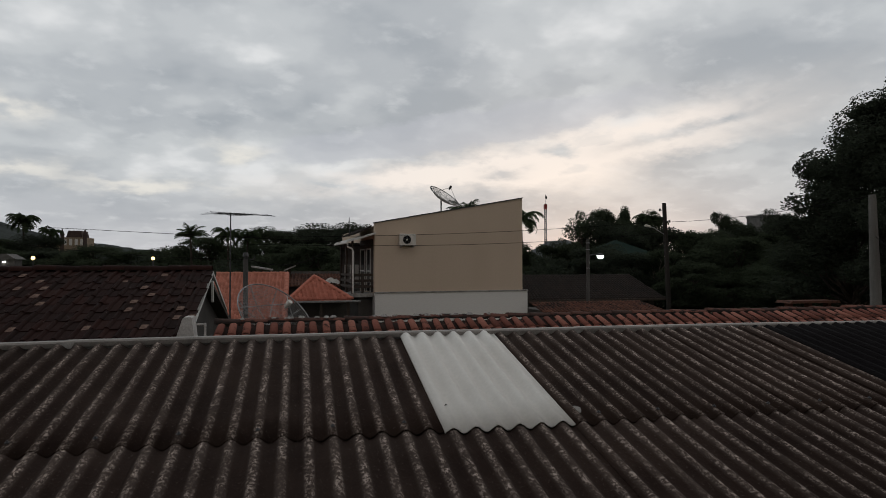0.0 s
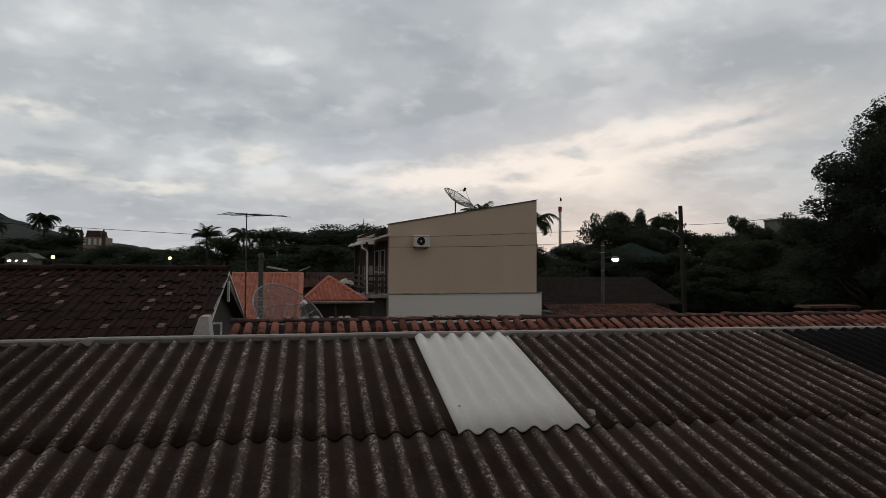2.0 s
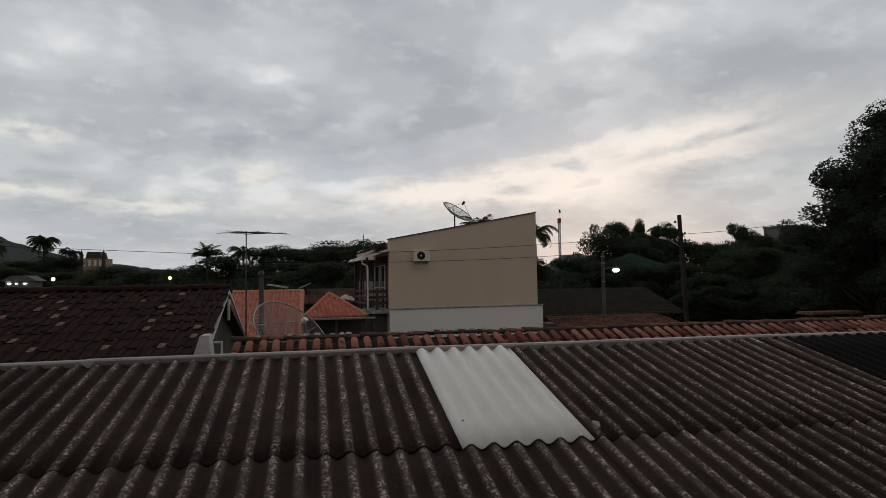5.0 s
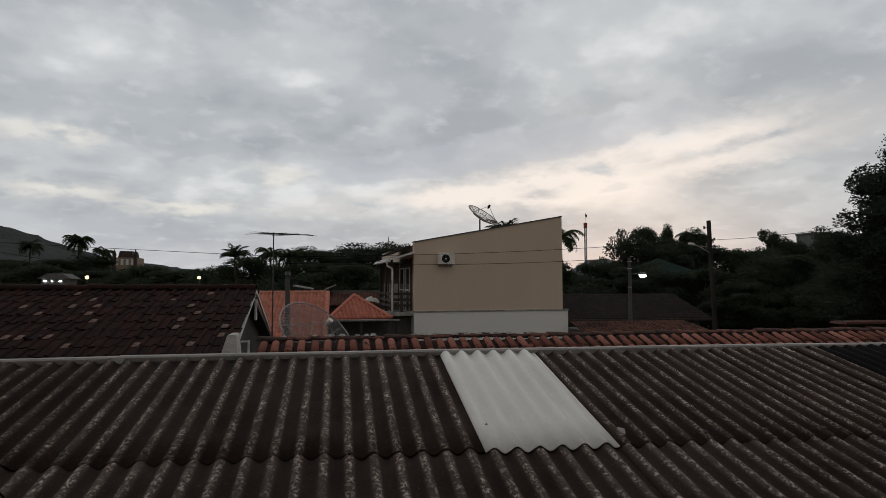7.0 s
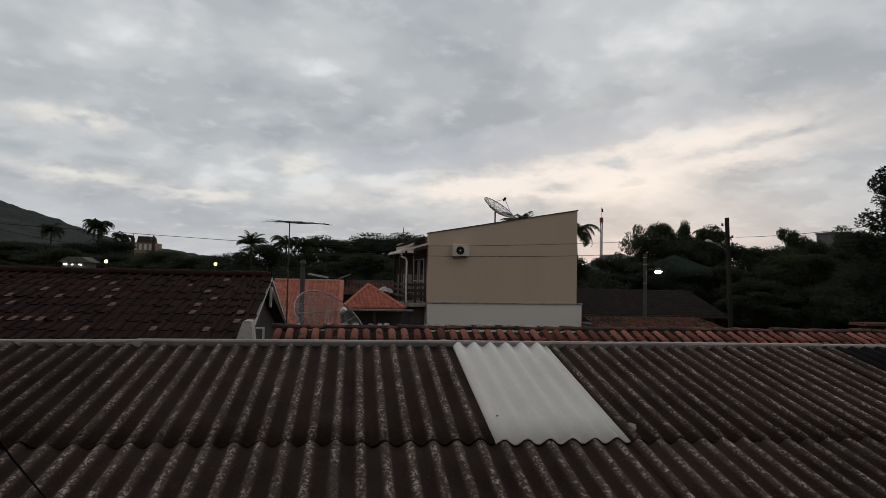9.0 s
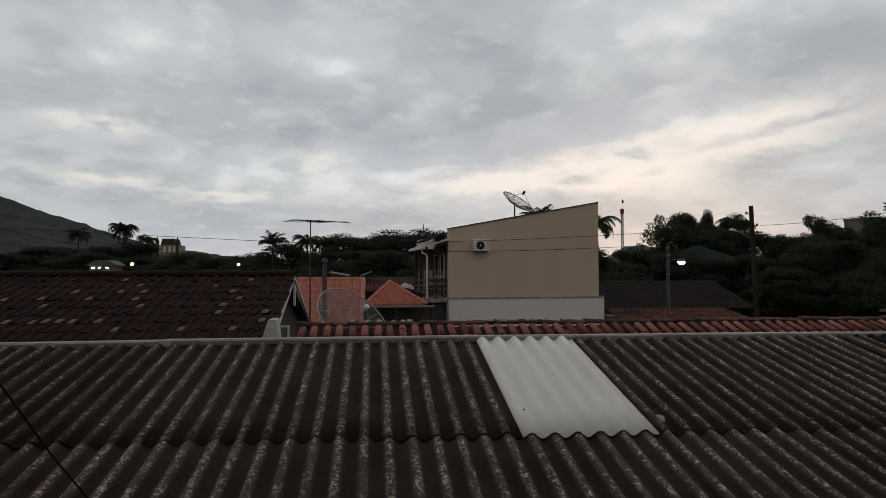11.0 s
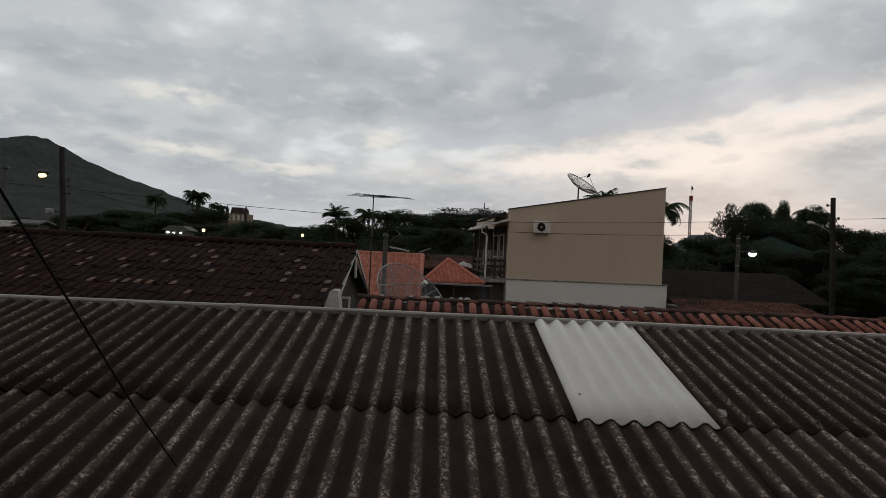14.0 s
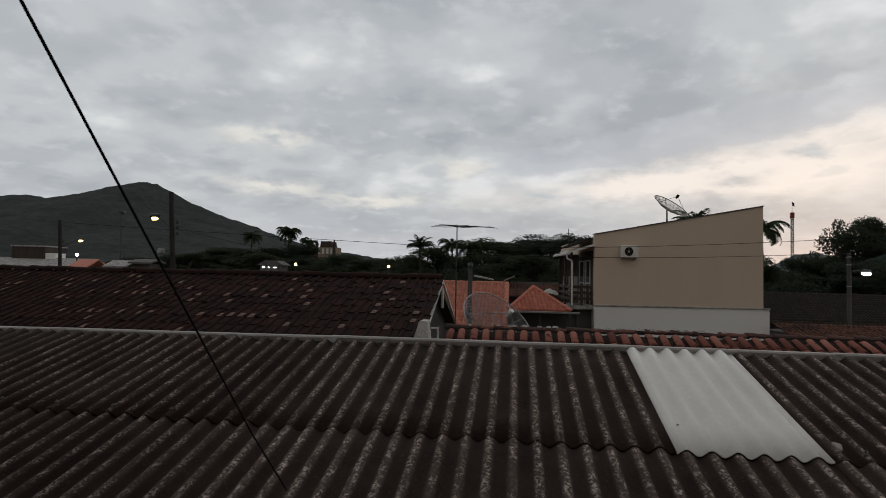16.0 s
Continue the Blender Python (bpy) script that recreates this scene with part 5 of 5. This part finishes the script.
def small_street_lamp():
    root = thing("street_lamp", pose(16.84, 33, 0), "slim grey concrete lamp post with a lit cold-white lamp", "street lamp")
    g = Geo()
    g.tube([(0, 0, 0), (0, 0, 6.28)], [0.13, 0.09], 10)
    part("post", g, CONCRETE_DARK, root)
    g = Geo()
    g.tube([(0, 0, 5.25), (0.4, 0, 5.34), (0.66, 0, 5.33)], 0.03, 6)
    part("arm", g, STEEL_DARK, root)
    g = Geo()
    for r, z in ((0.07, 5.40), (0.20, 5.36), (0.23, 5.26)):
        g.v += [(0.82 + r * math.cos(2 * math.pi * i / 14), r * math.sin(2 * math.pi * i / 14), z) for i in range(14)]
    for k in range(2):
        g.f += [(k * 14 + i, k * 14 + 14 + i, k * 14 + 14 + (i + 1) % 14, k * 14 + (i + 1) % 14) for i in range(14)]
    g.f.append(tuple(range(14)))
    part("hood", g, STEEL_DARK, root)
    g = Geo()
    for r, z in ((0.20, 5.27), (0.19, 5.16), (0.10, 5.08)):
        g.v += [(0.82 + r * math.cos(2 * math.pi * i / 14), r * math.sin(2 * math.pi * i / 14), z) for i in range(14)]
    for k in range(2):
        g.f += [(k * 14 + i, k * 14 + (i + 1) % 14, k * 14 + 14 + (i + 1) % 14, k * 14 + 14 + i) for i in range(14)]
    g.f += [tuple(range(14)), tuple(range(41, 27, -1))]
    part("globe", g, LAMP_COLD, root, "glowing white globe")
    for z in (4.5, 5.6, 6.0):
        g = Geo()
        g.tube([(0, 0, z), (0, 0, z + 0.05)], 0.12, 10)
        part("band", g, STEEL, root)


small_street_lamp()


def utility_pole(name, x, y, height, r0, r1, lean, material, label):
    root = thing(name, pose(x, y, 0, 0, lean, 0), label, "utility pole")
    g = Geo()
    g.tube([(0, 0, -0.2), (0, 0, height)], [r0, r1], 12)
    part("shaft", g, material, root)
    return root


def insulators(root, z, side, count=3, gap=0.35):
    for i in range(count):
        g = Geo()
        zz = z - i * gap
        g.tube([(0, 0, zz), (side * 0.30, 0, zz)], 0.02, 6)
        b = part("insulator_pin", g, STEEL_DARK, root)
        g = Geo()
        g.tube([(side * 0.30, 0, zz - 0.06), (side * 0.30, 0, zz), (side * 0.30, 0, zz + 0.03), (side * 0.30, 0, zz + 0.09)], [0.05, 0.075, 0.05, 0.06], 8)
        part("insulator", g, STEEL_DARK, b)


pole = utility_pole("utility_pole", 21.68, 32, 8.42, 0.15, 0.12, -2.2, POLE_WOOD, "tall dark utility pole with insulators and an unlit lamp arm")
insulators(pole, 8.0, -1, 2, 0.42)
insulators(pole, 7.3, 1, 2, 0.4)
g = Geo()
g.tube([(-0.1, 0, 6.55), (-0.75, 0, 6.95), (-1.0, 0, 7.02)], 0.03, 6)
arm = part("lamp_arm", g, STEEL, pole)
g = Geo()
g.tube([(-0.95, 0, 7.0), (-1.05, 0, 7.06), (-1.3, 0, 7.10), (-1.4, 0, 7.10)], [0.03, 0.07, 0.08, 0.03], 8)
part("lamp_head", g, PLASTIC, arm, "unlit lamp head")

pole = utility_pole("concrete_pole", 20.88, 18, 7.3, 0.25, 0.12, -1.0, CONCRETE, "pale tapered concrete utility pole beside the large tree")
g = Geo()
g.tube([(0.36 + 0.12 * math.cos(a), 0, 5.35 + 0.3 * math.sin(a)) for a in [2 * math.pi * i / 16 for i in range(17)]], 0.018, 5)
part("cable_coil", g, BLACK, pole)


def side_canopy():
    """The pale eave of a lean-to that comes in from beside the concrete pole."""
    root = thing("lean_to_canopy", pose(24, 16, 0), "dark lean-to canopy with a pale gutter edge beside the pole", "canopy")
    m = pose(-24, -16, 0)
    g = Geo()
    g.prism([(19.66, 5.42), (27.0, 6.60), (27.0, 6.68), (19.66, 5.50)], 16.0, 16.08, m)
    part("gutter", g, PLASTIC, root, "pale plastic gutter")
    g = Geo()
    g.prism([(20.32, 5.60), (27.0, 6.68), (27.0, 6.72), (20.32, 5.64)], 16.03, 17.2, m)
    part("roof_sheet", g, FIBRE_BLACK, root)
    for x, z in ((23.6, 6.10), (26.7, 6.60)):
        g = Geo()
        g.box(x - 0.06, x + 0.06, 16.9, 17.02, 0, z, m, 0.01)
        part("post", g, WOOD_DARK, root)


side_canopy()


def lit_pole(name, x, y, height, lamp, r0, label, lean):
    root = utility_pole(name, x, y, height, r0, r0 * 0.72, lean, POLE_WOOD, label)
    insulators(root, height - 1.55, 1, 3, 0.28)
    lx, lz = lamp
    g = Geo()
    g.tube([(0, 0, lz - 0.55), (lx * 0.5, 0, lz - 0.15), (lx * 0.8, 0, lz + 0.02)], 0.03, 6)
    a = part("lamp_arm", g, STEEL_DARK, root)
    g = Geo()
    s = 1 if lx > 0 else -1
    g.tube([(lx - 0.30 * s, 0, lz + 0.10), (lx - 0.2 * s, 0, lz + 0.12), (lx + 0.18 * s, 0, lz + 0.12), (lx + 0.28 * s, 0, lz + 0.09)], [0.05, 0.10, 0.11, 0.04], 8)
    part("lamp_head", g, STEEL_DARK, a)
    g = Geo()
    g.tube([(lx - 0.16 * s, 0, lz), (lx - 0.11 * s, 0, lz - 0.02), (lx + 0.11 * s, 0, lz - 0.02), (lx + 0.16 * s, 0, lz)], [0.05, 0.10, 0.10, 0.05], 8)
    part("lamp_glass", g, LAMP_WARM, a, "glowing warm lamp glass")
    return root


lit_pole("street_light_pole", -16.75, 28, 8.55, (-0.90, 7.30), 0.155, "dark utility pole with a lit warm street light", -3.6)
lit_pole("street_light_pole", -36.9, 45, 8.5, (1.85, 6.76), 0.17, "distant dark utility pole with a lit warm street light", -3.0)
box_ob = thing("junction_box", pose(-17.55, 27.75, 5.45), "pale junction box fixed to the street light pole", "box")
g = Geo()
g.box(-0.14, 0.14, -0.1, 0.1, 0, 0.24, None, 0.02)
part("case", g, STEEL, box_ob)
g = Geo()
g.box(0.2, 0.75, -0.02, 0.02, 0.10, 0.14)
part("bracket", g, STEEL_DARK, box_ob)
mast = thing("radio_mast", pose(-49.5, 70, 0), "slim grey mast with a small head before the mountain", "mast")
g = Geo()
g.tube([(0, 0, 0), (0, 0, 11.6)], [0.14, 0.08], 8)
part("shaft", g, CONCRETE_DARK, mast)
g = Geo()
g.tube([(0, 0, 11.5), (0, 0, 11.6), (0, 0, 11.85)], [0.1, 0.45, 0.4], 10)
part("head", g, STEEL_DARK, mast)

# ---- wires ----


def cable(name, points, r, label, sides=5):
    g = Geo()
    g.tube(points, r, sides)
    return tagged(part(name, g, BLACK, None, label, True), category="cable")


cable("service_cable", [Vector((-1.29, 0.36, 6.235)), Vector((-1.35, 1.0, 5.64)), Vector((-1.41, 2.0, 4.73)), Vector((-1.47, 3.0, 3.83)), Vector((-1.50, 3.62, 3.31))], 0.0047, "black service cable running down onto the corrugated roof", 8)
cable("power_line", sag((-36.75, 45, 8.3), (2.07, 30.35, 5.86), 0.05), 0.013, "thin black power line from the lit pole to the beige house")
cable("power_line", sag((-2.6, 26.5, 5.90), (21.4, 31.8, 7.35), 0.25), 0.011, "thin dark wire strung across the beige wall")
cable("power_line", sag((-2.6, 26.5, 5.62), (21.4, 31.8, 6.65), 0.35), 0.011, "thin dark wire strung across the beige wall")
cable("power_line", sag((21.9, 32.0, 7.30), (20.9, 18.0, 7.3), 0.2), 0.012, "black wire between the two utility poles")
cable("power_line", sag((20.75, 17.9, 5.75), (18.45, 14.0, 4.25), 0.12), 0.012, "wire from the concrete pole down to the brown house")
cable("power_line", sag((-17.0, 28, 6.8), (-1.6, 20.1, 4.9), 0.4), 0.007, "thin wire to the service post")
cable("power_line", sag((-1.5, 20.0, 4.9), (2.7, 30.5, 6.9), 0.9), 0.012, "drooping wire from the service post to the house")

# ---- low houses on the other side ----


def brown_house():
    root = thing("brown_roof_house", pose(19, 38, 0), "low house under a broad dark brown tile roof", "house")
    m = pose(-19, -38, 0)
    g = Geo()
    tiled_plane(g, m @ slope_frame(13.6, 35.6, 2.52, 0.33), 10.2, 4.7, 0.22, 0.4, 0.04, 0.8, 0.0)
    tagged(part("roof_tiles", g, TILE_BROWN, root, "", True), kind="stuff")
    g = Geo()
    v = [(13.6, 35.6, 2.50), (23.8, 35.6, 2.50), (23.8, 40.05, 3.97), (14.4, 40.05, 3.97), (13.6, 44.5, 2.5), (23.8, 44.5, 2.5)]
    v += [(x, y, z - 0.15) for x, y, z in v]
    g.add(v, [(0, 1, 2, 3), (3, 2, 5, 4), (7, 6, 9, 8), (8, 9, 11, 10), (0, 6, 7, 1), (1, 7, 8, 2), (2, 8, 11, 5), (0, 3, 9, 6), (3, 4, 10, 9), (4, 5, 11, 10)], m)
    part("roof_deck", g, TILE_BROWN, root)
    g = Geo()
    g.box(14.2, 23.3, 36.2, 44, 0, 2.4, m)
    part("house_wall", g, DARK_WALL, root)
    g = Geo()
    g.box(13.5, 23.9, 35.50, 35.58, 2.36, 2.52, m, 0.01)
    part("fascia", g, WOOD_DARK, root)
    root2 = thing("tiled_annexe", pose(15, 30, 0), "low annexe roofed with dull red clay tiles", "house")
    m2 = pose(-15, -30, 0)
    g = Geo()
    tiled_plane(g, m2 @ slope_frame(11.9, 28.2, 2.34, 0.22), 6.9, 1.8, 0.21, 0.36, 0.045, 0.0, 0.4)
    tagged(part("roof_tiles", g, TILE_DULL, root2, "", True), kind="stuff")
    g = Geo()
    g.box(12.1, 18.5, 28.5, 31.5, 0, 2.36, m2)
    part("house_wall", g, DARK_WALL, root2)


brown_house()


def pavilion():
    root = thing("green_roof_pavilion", pose(31.1, 55, 0), "dark green hipped pavilion roof among the trees", "pavilion")
    g = Geo()
    g.add([(0, 0, 7.25), (-4.6, -4.2, 4.9), (4.6, -4.2, 4.9), (4.6, 4.2, 4.9), (-4.6, 4.2, 4.9), (-4.6, -4.2, 4.75), (4.6, -4.2, 4.75), (4.6, 4.2, 4.75), (-4.6, 4.2, 4.75)],
          [(0, 1, 2), (0, 2, 3), (0, 3, 4), (0, 4, 1), (1, 5, 6, 2), (2, 6, 7, 3), (3, 7, 8, 4), (4, 8, 5, 1), (8, 7, 6, 5)])
    part("roof", g, GREEN_ROOF, root)
    for x in (-4.0, 4.0):
        for y in (-3.6, 3.6):
            g = Geo()
            g.box(x - 0.12, x + 0.12, y - 0.12, y + 0.12, 0, 4.75)
            part("post", g, WOOD_DARK, root)


pavilion()


def garden_kiosk():
    root = thing("tiled_wall_gate", pose(25.7, 26, 0), "small tiled canopy on posts beyond the red ridge", "canopy")
    g = Geo()
    g.prism([(-1.55, 2.74), (1.55, 2.74), (1.45, 2.86), (-1.45, 2.86)], -0.5, 0.5)
    part("canopy_roof", g, TILE_DULL, root)
    for x in (-1.2, 0.0, 1.2):
        g = Geo()
        g.box(x - 0.12, x + 0.12, -0.15, 0.15, 0, 2.74, None, 0.01)
        part("post", g, TILE_DULL, root)


garden_kiosk()

g = Geo()
g.box(-1.5, 1.5, -2, 2, 0, 13.2)
tank = thing("water_tower_block", pose(79.5, 90, 0), "plain grey building top above the trees", "building")
part("house_wall", g, GREY_WALL, tank)
g = Geo()
g.box(-1.62, 1.62, -2.15, 2.15, 13.0, 13.35, None, 0.05)
part("parapet", g, GREY_WALL, tank)

# ---- the drop tower with its flag ----


def drop_tower():
    root = thing("drop_tower", pose(128.4, 300, 0) @ Matrix.Diagonal((0.5, 0.5, 1, 1)), "slender fairground tower with a red crown and a flag", "tower")
    for x in (-0.9, 0.9):
        for y in (-0.9, 0.9):
            g = Geo()
            g.tube([(x, y, 0), (x, y, 35.5)], 0.28, 8)
            part("mast_leg", g, TOWER_STEEL, root)
    g = Geo()
    for k in range(30):
        z = 1.2 * k
        for a, b in (((-0.9, -0.9), (0.9, -0.9)), ((0.9, -0.9), (0.9, 0.9)), ((0.9, 0.9), (-0.9, 0.9)), ((-0.9, 0.9), (-0.9, -0.9))):
            g.tube([(*a, z), (*b, z + 1.2)], 0.12, 4)
    part("lattice", g, TOWER_STEEL, root)
    g = Geo()
    g.box(-1.5, 1.5, -1.5, 1.5, 34.6, 37.2, None, 0.2)
    part("crown", g, RED_PAINT, root, "red tower crown")
    g = Geo()
    g.tube([(0, 0, 37.2), (0, 0, 42.6)], 0.14, 6)
    part("flag_pole", g, TOWER_STEEL, root)
    g = Geo()
    for i in range(5):
        g.v += [(0.1 + 0.45 * i, 0.12 * math.sin(i * 1.3), 42.4 - 0.25 * i), (0.1 + 0.45 * i, 0.12 * math.sin(i * 1.3), 40.4 - 0.1 * i)]
    g.f += [(2 * i, 2 * i + 1, 2 * i + 3, 2 * i + 2) for i in range(4)]
    part("flag", g, FLAG, root, "dark hanging flag")


drop_tower()

# ---- the ochre building with turrets, far off ----


def ochre_building():
    root = thing("ochre_building", pose(-84, 260, 0), "ochre themed building with dull red turrets behind the trees", "building")
    g = Geo()
    g.box(-12, -3.6, -4, 6, 0, 15.0)
    part("wing", g, CASTLE, root)
    g = Geo()
    g.box(-3.6, 4.6, -4, 6, 0, 15.6)
    part("centre", g, CASTLE, root)
    g = Geo()
    g.prism([(-2.4, 15.6), (3.2, 15.6), (2.6, 18.2), (-1.8, 18.2)], -3, 5)
    part("mansard", g, CASTLE_RED, root)
    for x in (-3.4, 4.4):
        g = Geo()
        g.tube([(x, -4, 0), (x, -4, 16.4), (x, -4, 16.5), (x, -4, 19.0)], [0.7, 0.7, 0.85, 0.02], 10)
        part("turret", g, CASTLE_RED, root)
    for i in range(4):
        g = Geo()
        g.box(-2.9 + i * 1.9, -1.9 + i * 1.9, -4.08, -3.98, 12.6, 15.0)
        w = part("window", g, WHITE, root)
    g = Geo()
    g.box(-5.6, -5.0, -4.3, -4.1, 13.0, 15.2)
    part("lit_sign", g, LAMP_WARM, root, "small lit sign")


ochre_building()


def small_glow(x, y, z, r, material, label):
    root = thing("distant_lamp", pose(x, y, 0), label, "street lamp")
    g = Geo()
    g.tube([(0, 0, 0), (0, 0, z - r)], 0.08, 6)
    part("post", g, STEEL_DARK, root)
    g = Geo()
    g.tube([(0, 0, z - r), (0, 0, z - r * 0.5), (0, 0, z + r * 0.5), (0, 0, z + r)], [r * 0.5, r, r, r * 0.5], 10)
    part("globe", g, material, root)


small_glow(-12.55, 58, 5.36, 0.135, LAMP_WARM, "distant lit street lamp over the dark roof")
small_glow(-41.7, 110, 6.0, 0.28, LAMP_WARM, "distant lit street lamp by the palms")

# lit kiosk by the palms
kiosk = thing("lit_kiosk", pose(-47.6, 114, 0), "distant lit kiosk under the palms", "kiosk")
g = Geo()
g.box(-2.2, 2.2, -1.5, 1.5, 0, 5.8)
part("house_wall", g, GREY_WALL, kiosk)
g = Geo()
g.prism([(-2.7, 5.8), (2.7, 5.8), (1.2, 6.7), (-1.2, 6.7)], -1.9, 1.9)
part("roof", g, GREY_WALL, kiosk)
g = Geo()
for i, (w, h) in enumerate([(0.50, 0.20), (0.26, 0.14), (0.42, 0.12)]):
    g.box(-1.8 + i * 1.2, -1.8 + i * 1.2 + w, -1.62, -1.55, 5.30, 5.30 + h)
part("light_panels", g, LAMP_COLD, kiosk)

# ---- houses towards the mountain ----


def far_house(x, y, w, d, h, roof, wall, rise, label, turn=0.0):
    root = thing("far_house", pose(x, y, 0, 0, 0, turn), label, "house")
    g = Geo()
    g.box(-w / 2, w / 2, 0, d, 0, h)
    part("house_wall", g, wall, root)
    g = Geo()
    g.prism([(-0.4, h), (d / 2, h + rise), (d + 0.4, h), (d + 0.4, h + 0.15), (d / 2, h + rise + 0.15), (-0.4, h + 0.15)], -w / 2 - 0.4, w / 2 + 0.4, Matrix(((0, 1, 0, 0), (1, 0, 0, 0), (0, 0, 1, 0), (0, 0, 0, 1))))
    part("roof", g, roof, root)
    for i in range(max(1, int(w / 3))):
        q = Geo()
        q.box(-w / 2 + 1 + i * 3, -w / 2 + 2.2 + i * 3, -0.03, 0.02, h - 1.7, h - 0.5)
        win = part("window", q, GLASS, root)
        q = Geo()
        q.box(-w / 2 + 0.9 + i * 3, -w / 2 + 2.3 + i * 3, -0.08, -0.03, h - 1.82, h - 1.7)
        part("sill", q, WHITE, win)
    return root


far_house(-54.6, 61, 12.5, 5, 4.5, MORTAR, WHITEWASH, 1.0, "long pale-roofed house at the foot of the mountain", 8)
far_house(-45.7, 58, 1.2, 4, 4.55, TILE_FAR, WHITE, 0.85, "small house with an orange tile roof", 8)
far_house(-39.3, 55, 1.6, 2.4, 4.7, MORTAR, DARK_WALL, 0.6, "small dim house with a pale gable roof", 0)
far_house(-34.6, 52, 1.5, 1.6, 5.1, GREY_WALL, DARK_WALL, 0.30, "small dim house with a low pale roof", 0)
block_ob = thing("brown_block", pose(-56.0, 63, 0, 0, 0, 8), "dark brown block with pale edges behind the pale roof", "building")
g = Geo()
g.box(-1.9, 1.9, 0, 4, 0, 6.9)
part("house_wall", g, WOOD_DARK, block_ob)
g = Geo()
g.box(-2.0, 2.0, -0.1, 4.1, 6.9, 7.05, None, 0.02)
part("roof_slab", g, MORTAR, block_ob)
g = Geo()
g.box(1.95, 3.1, 0, 2.0, 0, 6.2, None, 0.02)
part("stair_shaft", g, WHITEWASH, block_ob)
small_glow(-47.9, 60.5, 6.0, 0.14, LAMP_COLD, "small cold lamp on the pale house")
small_glow(-34.0, 56, 5.6, 0.12, LAMP_WARM, "small porch lamp of the dim house")

# ---- the unseen house that the camera looks out from ----
# added to close the place; it also blocks sky light from behind
g = Geo()
g.box(-6, 6.5, -1.9, -1.7, 0, 7.6)
tagged(part("wall_own_house", g, WHITEWASH, None, "plain whitewashed wall added unseen behind the viewpoint"), category="wall", kind="structure")
# out of view, added to keep sky light off the near rows of sheets
g = Geo()
g.prism([(-6.2, 6.22), (6.7, 6.22), (6.7, 6.36), (-6.2, 6.36)], -1.7, 1.0)
tagged(part("shading_roof", g, WOOD_DARK, None, "dark unseen roof added over the viewpoint to shade the near sheets"), category="roof", kind="structure")
g = Geo()
g.box(-6, 6.5, -1.7, -0.5, 2.95, 3.12)
tagged(part("balcony_floor", g, MORTAR, None, "bare concrete balcony floor"), category="floor", kind="structure")
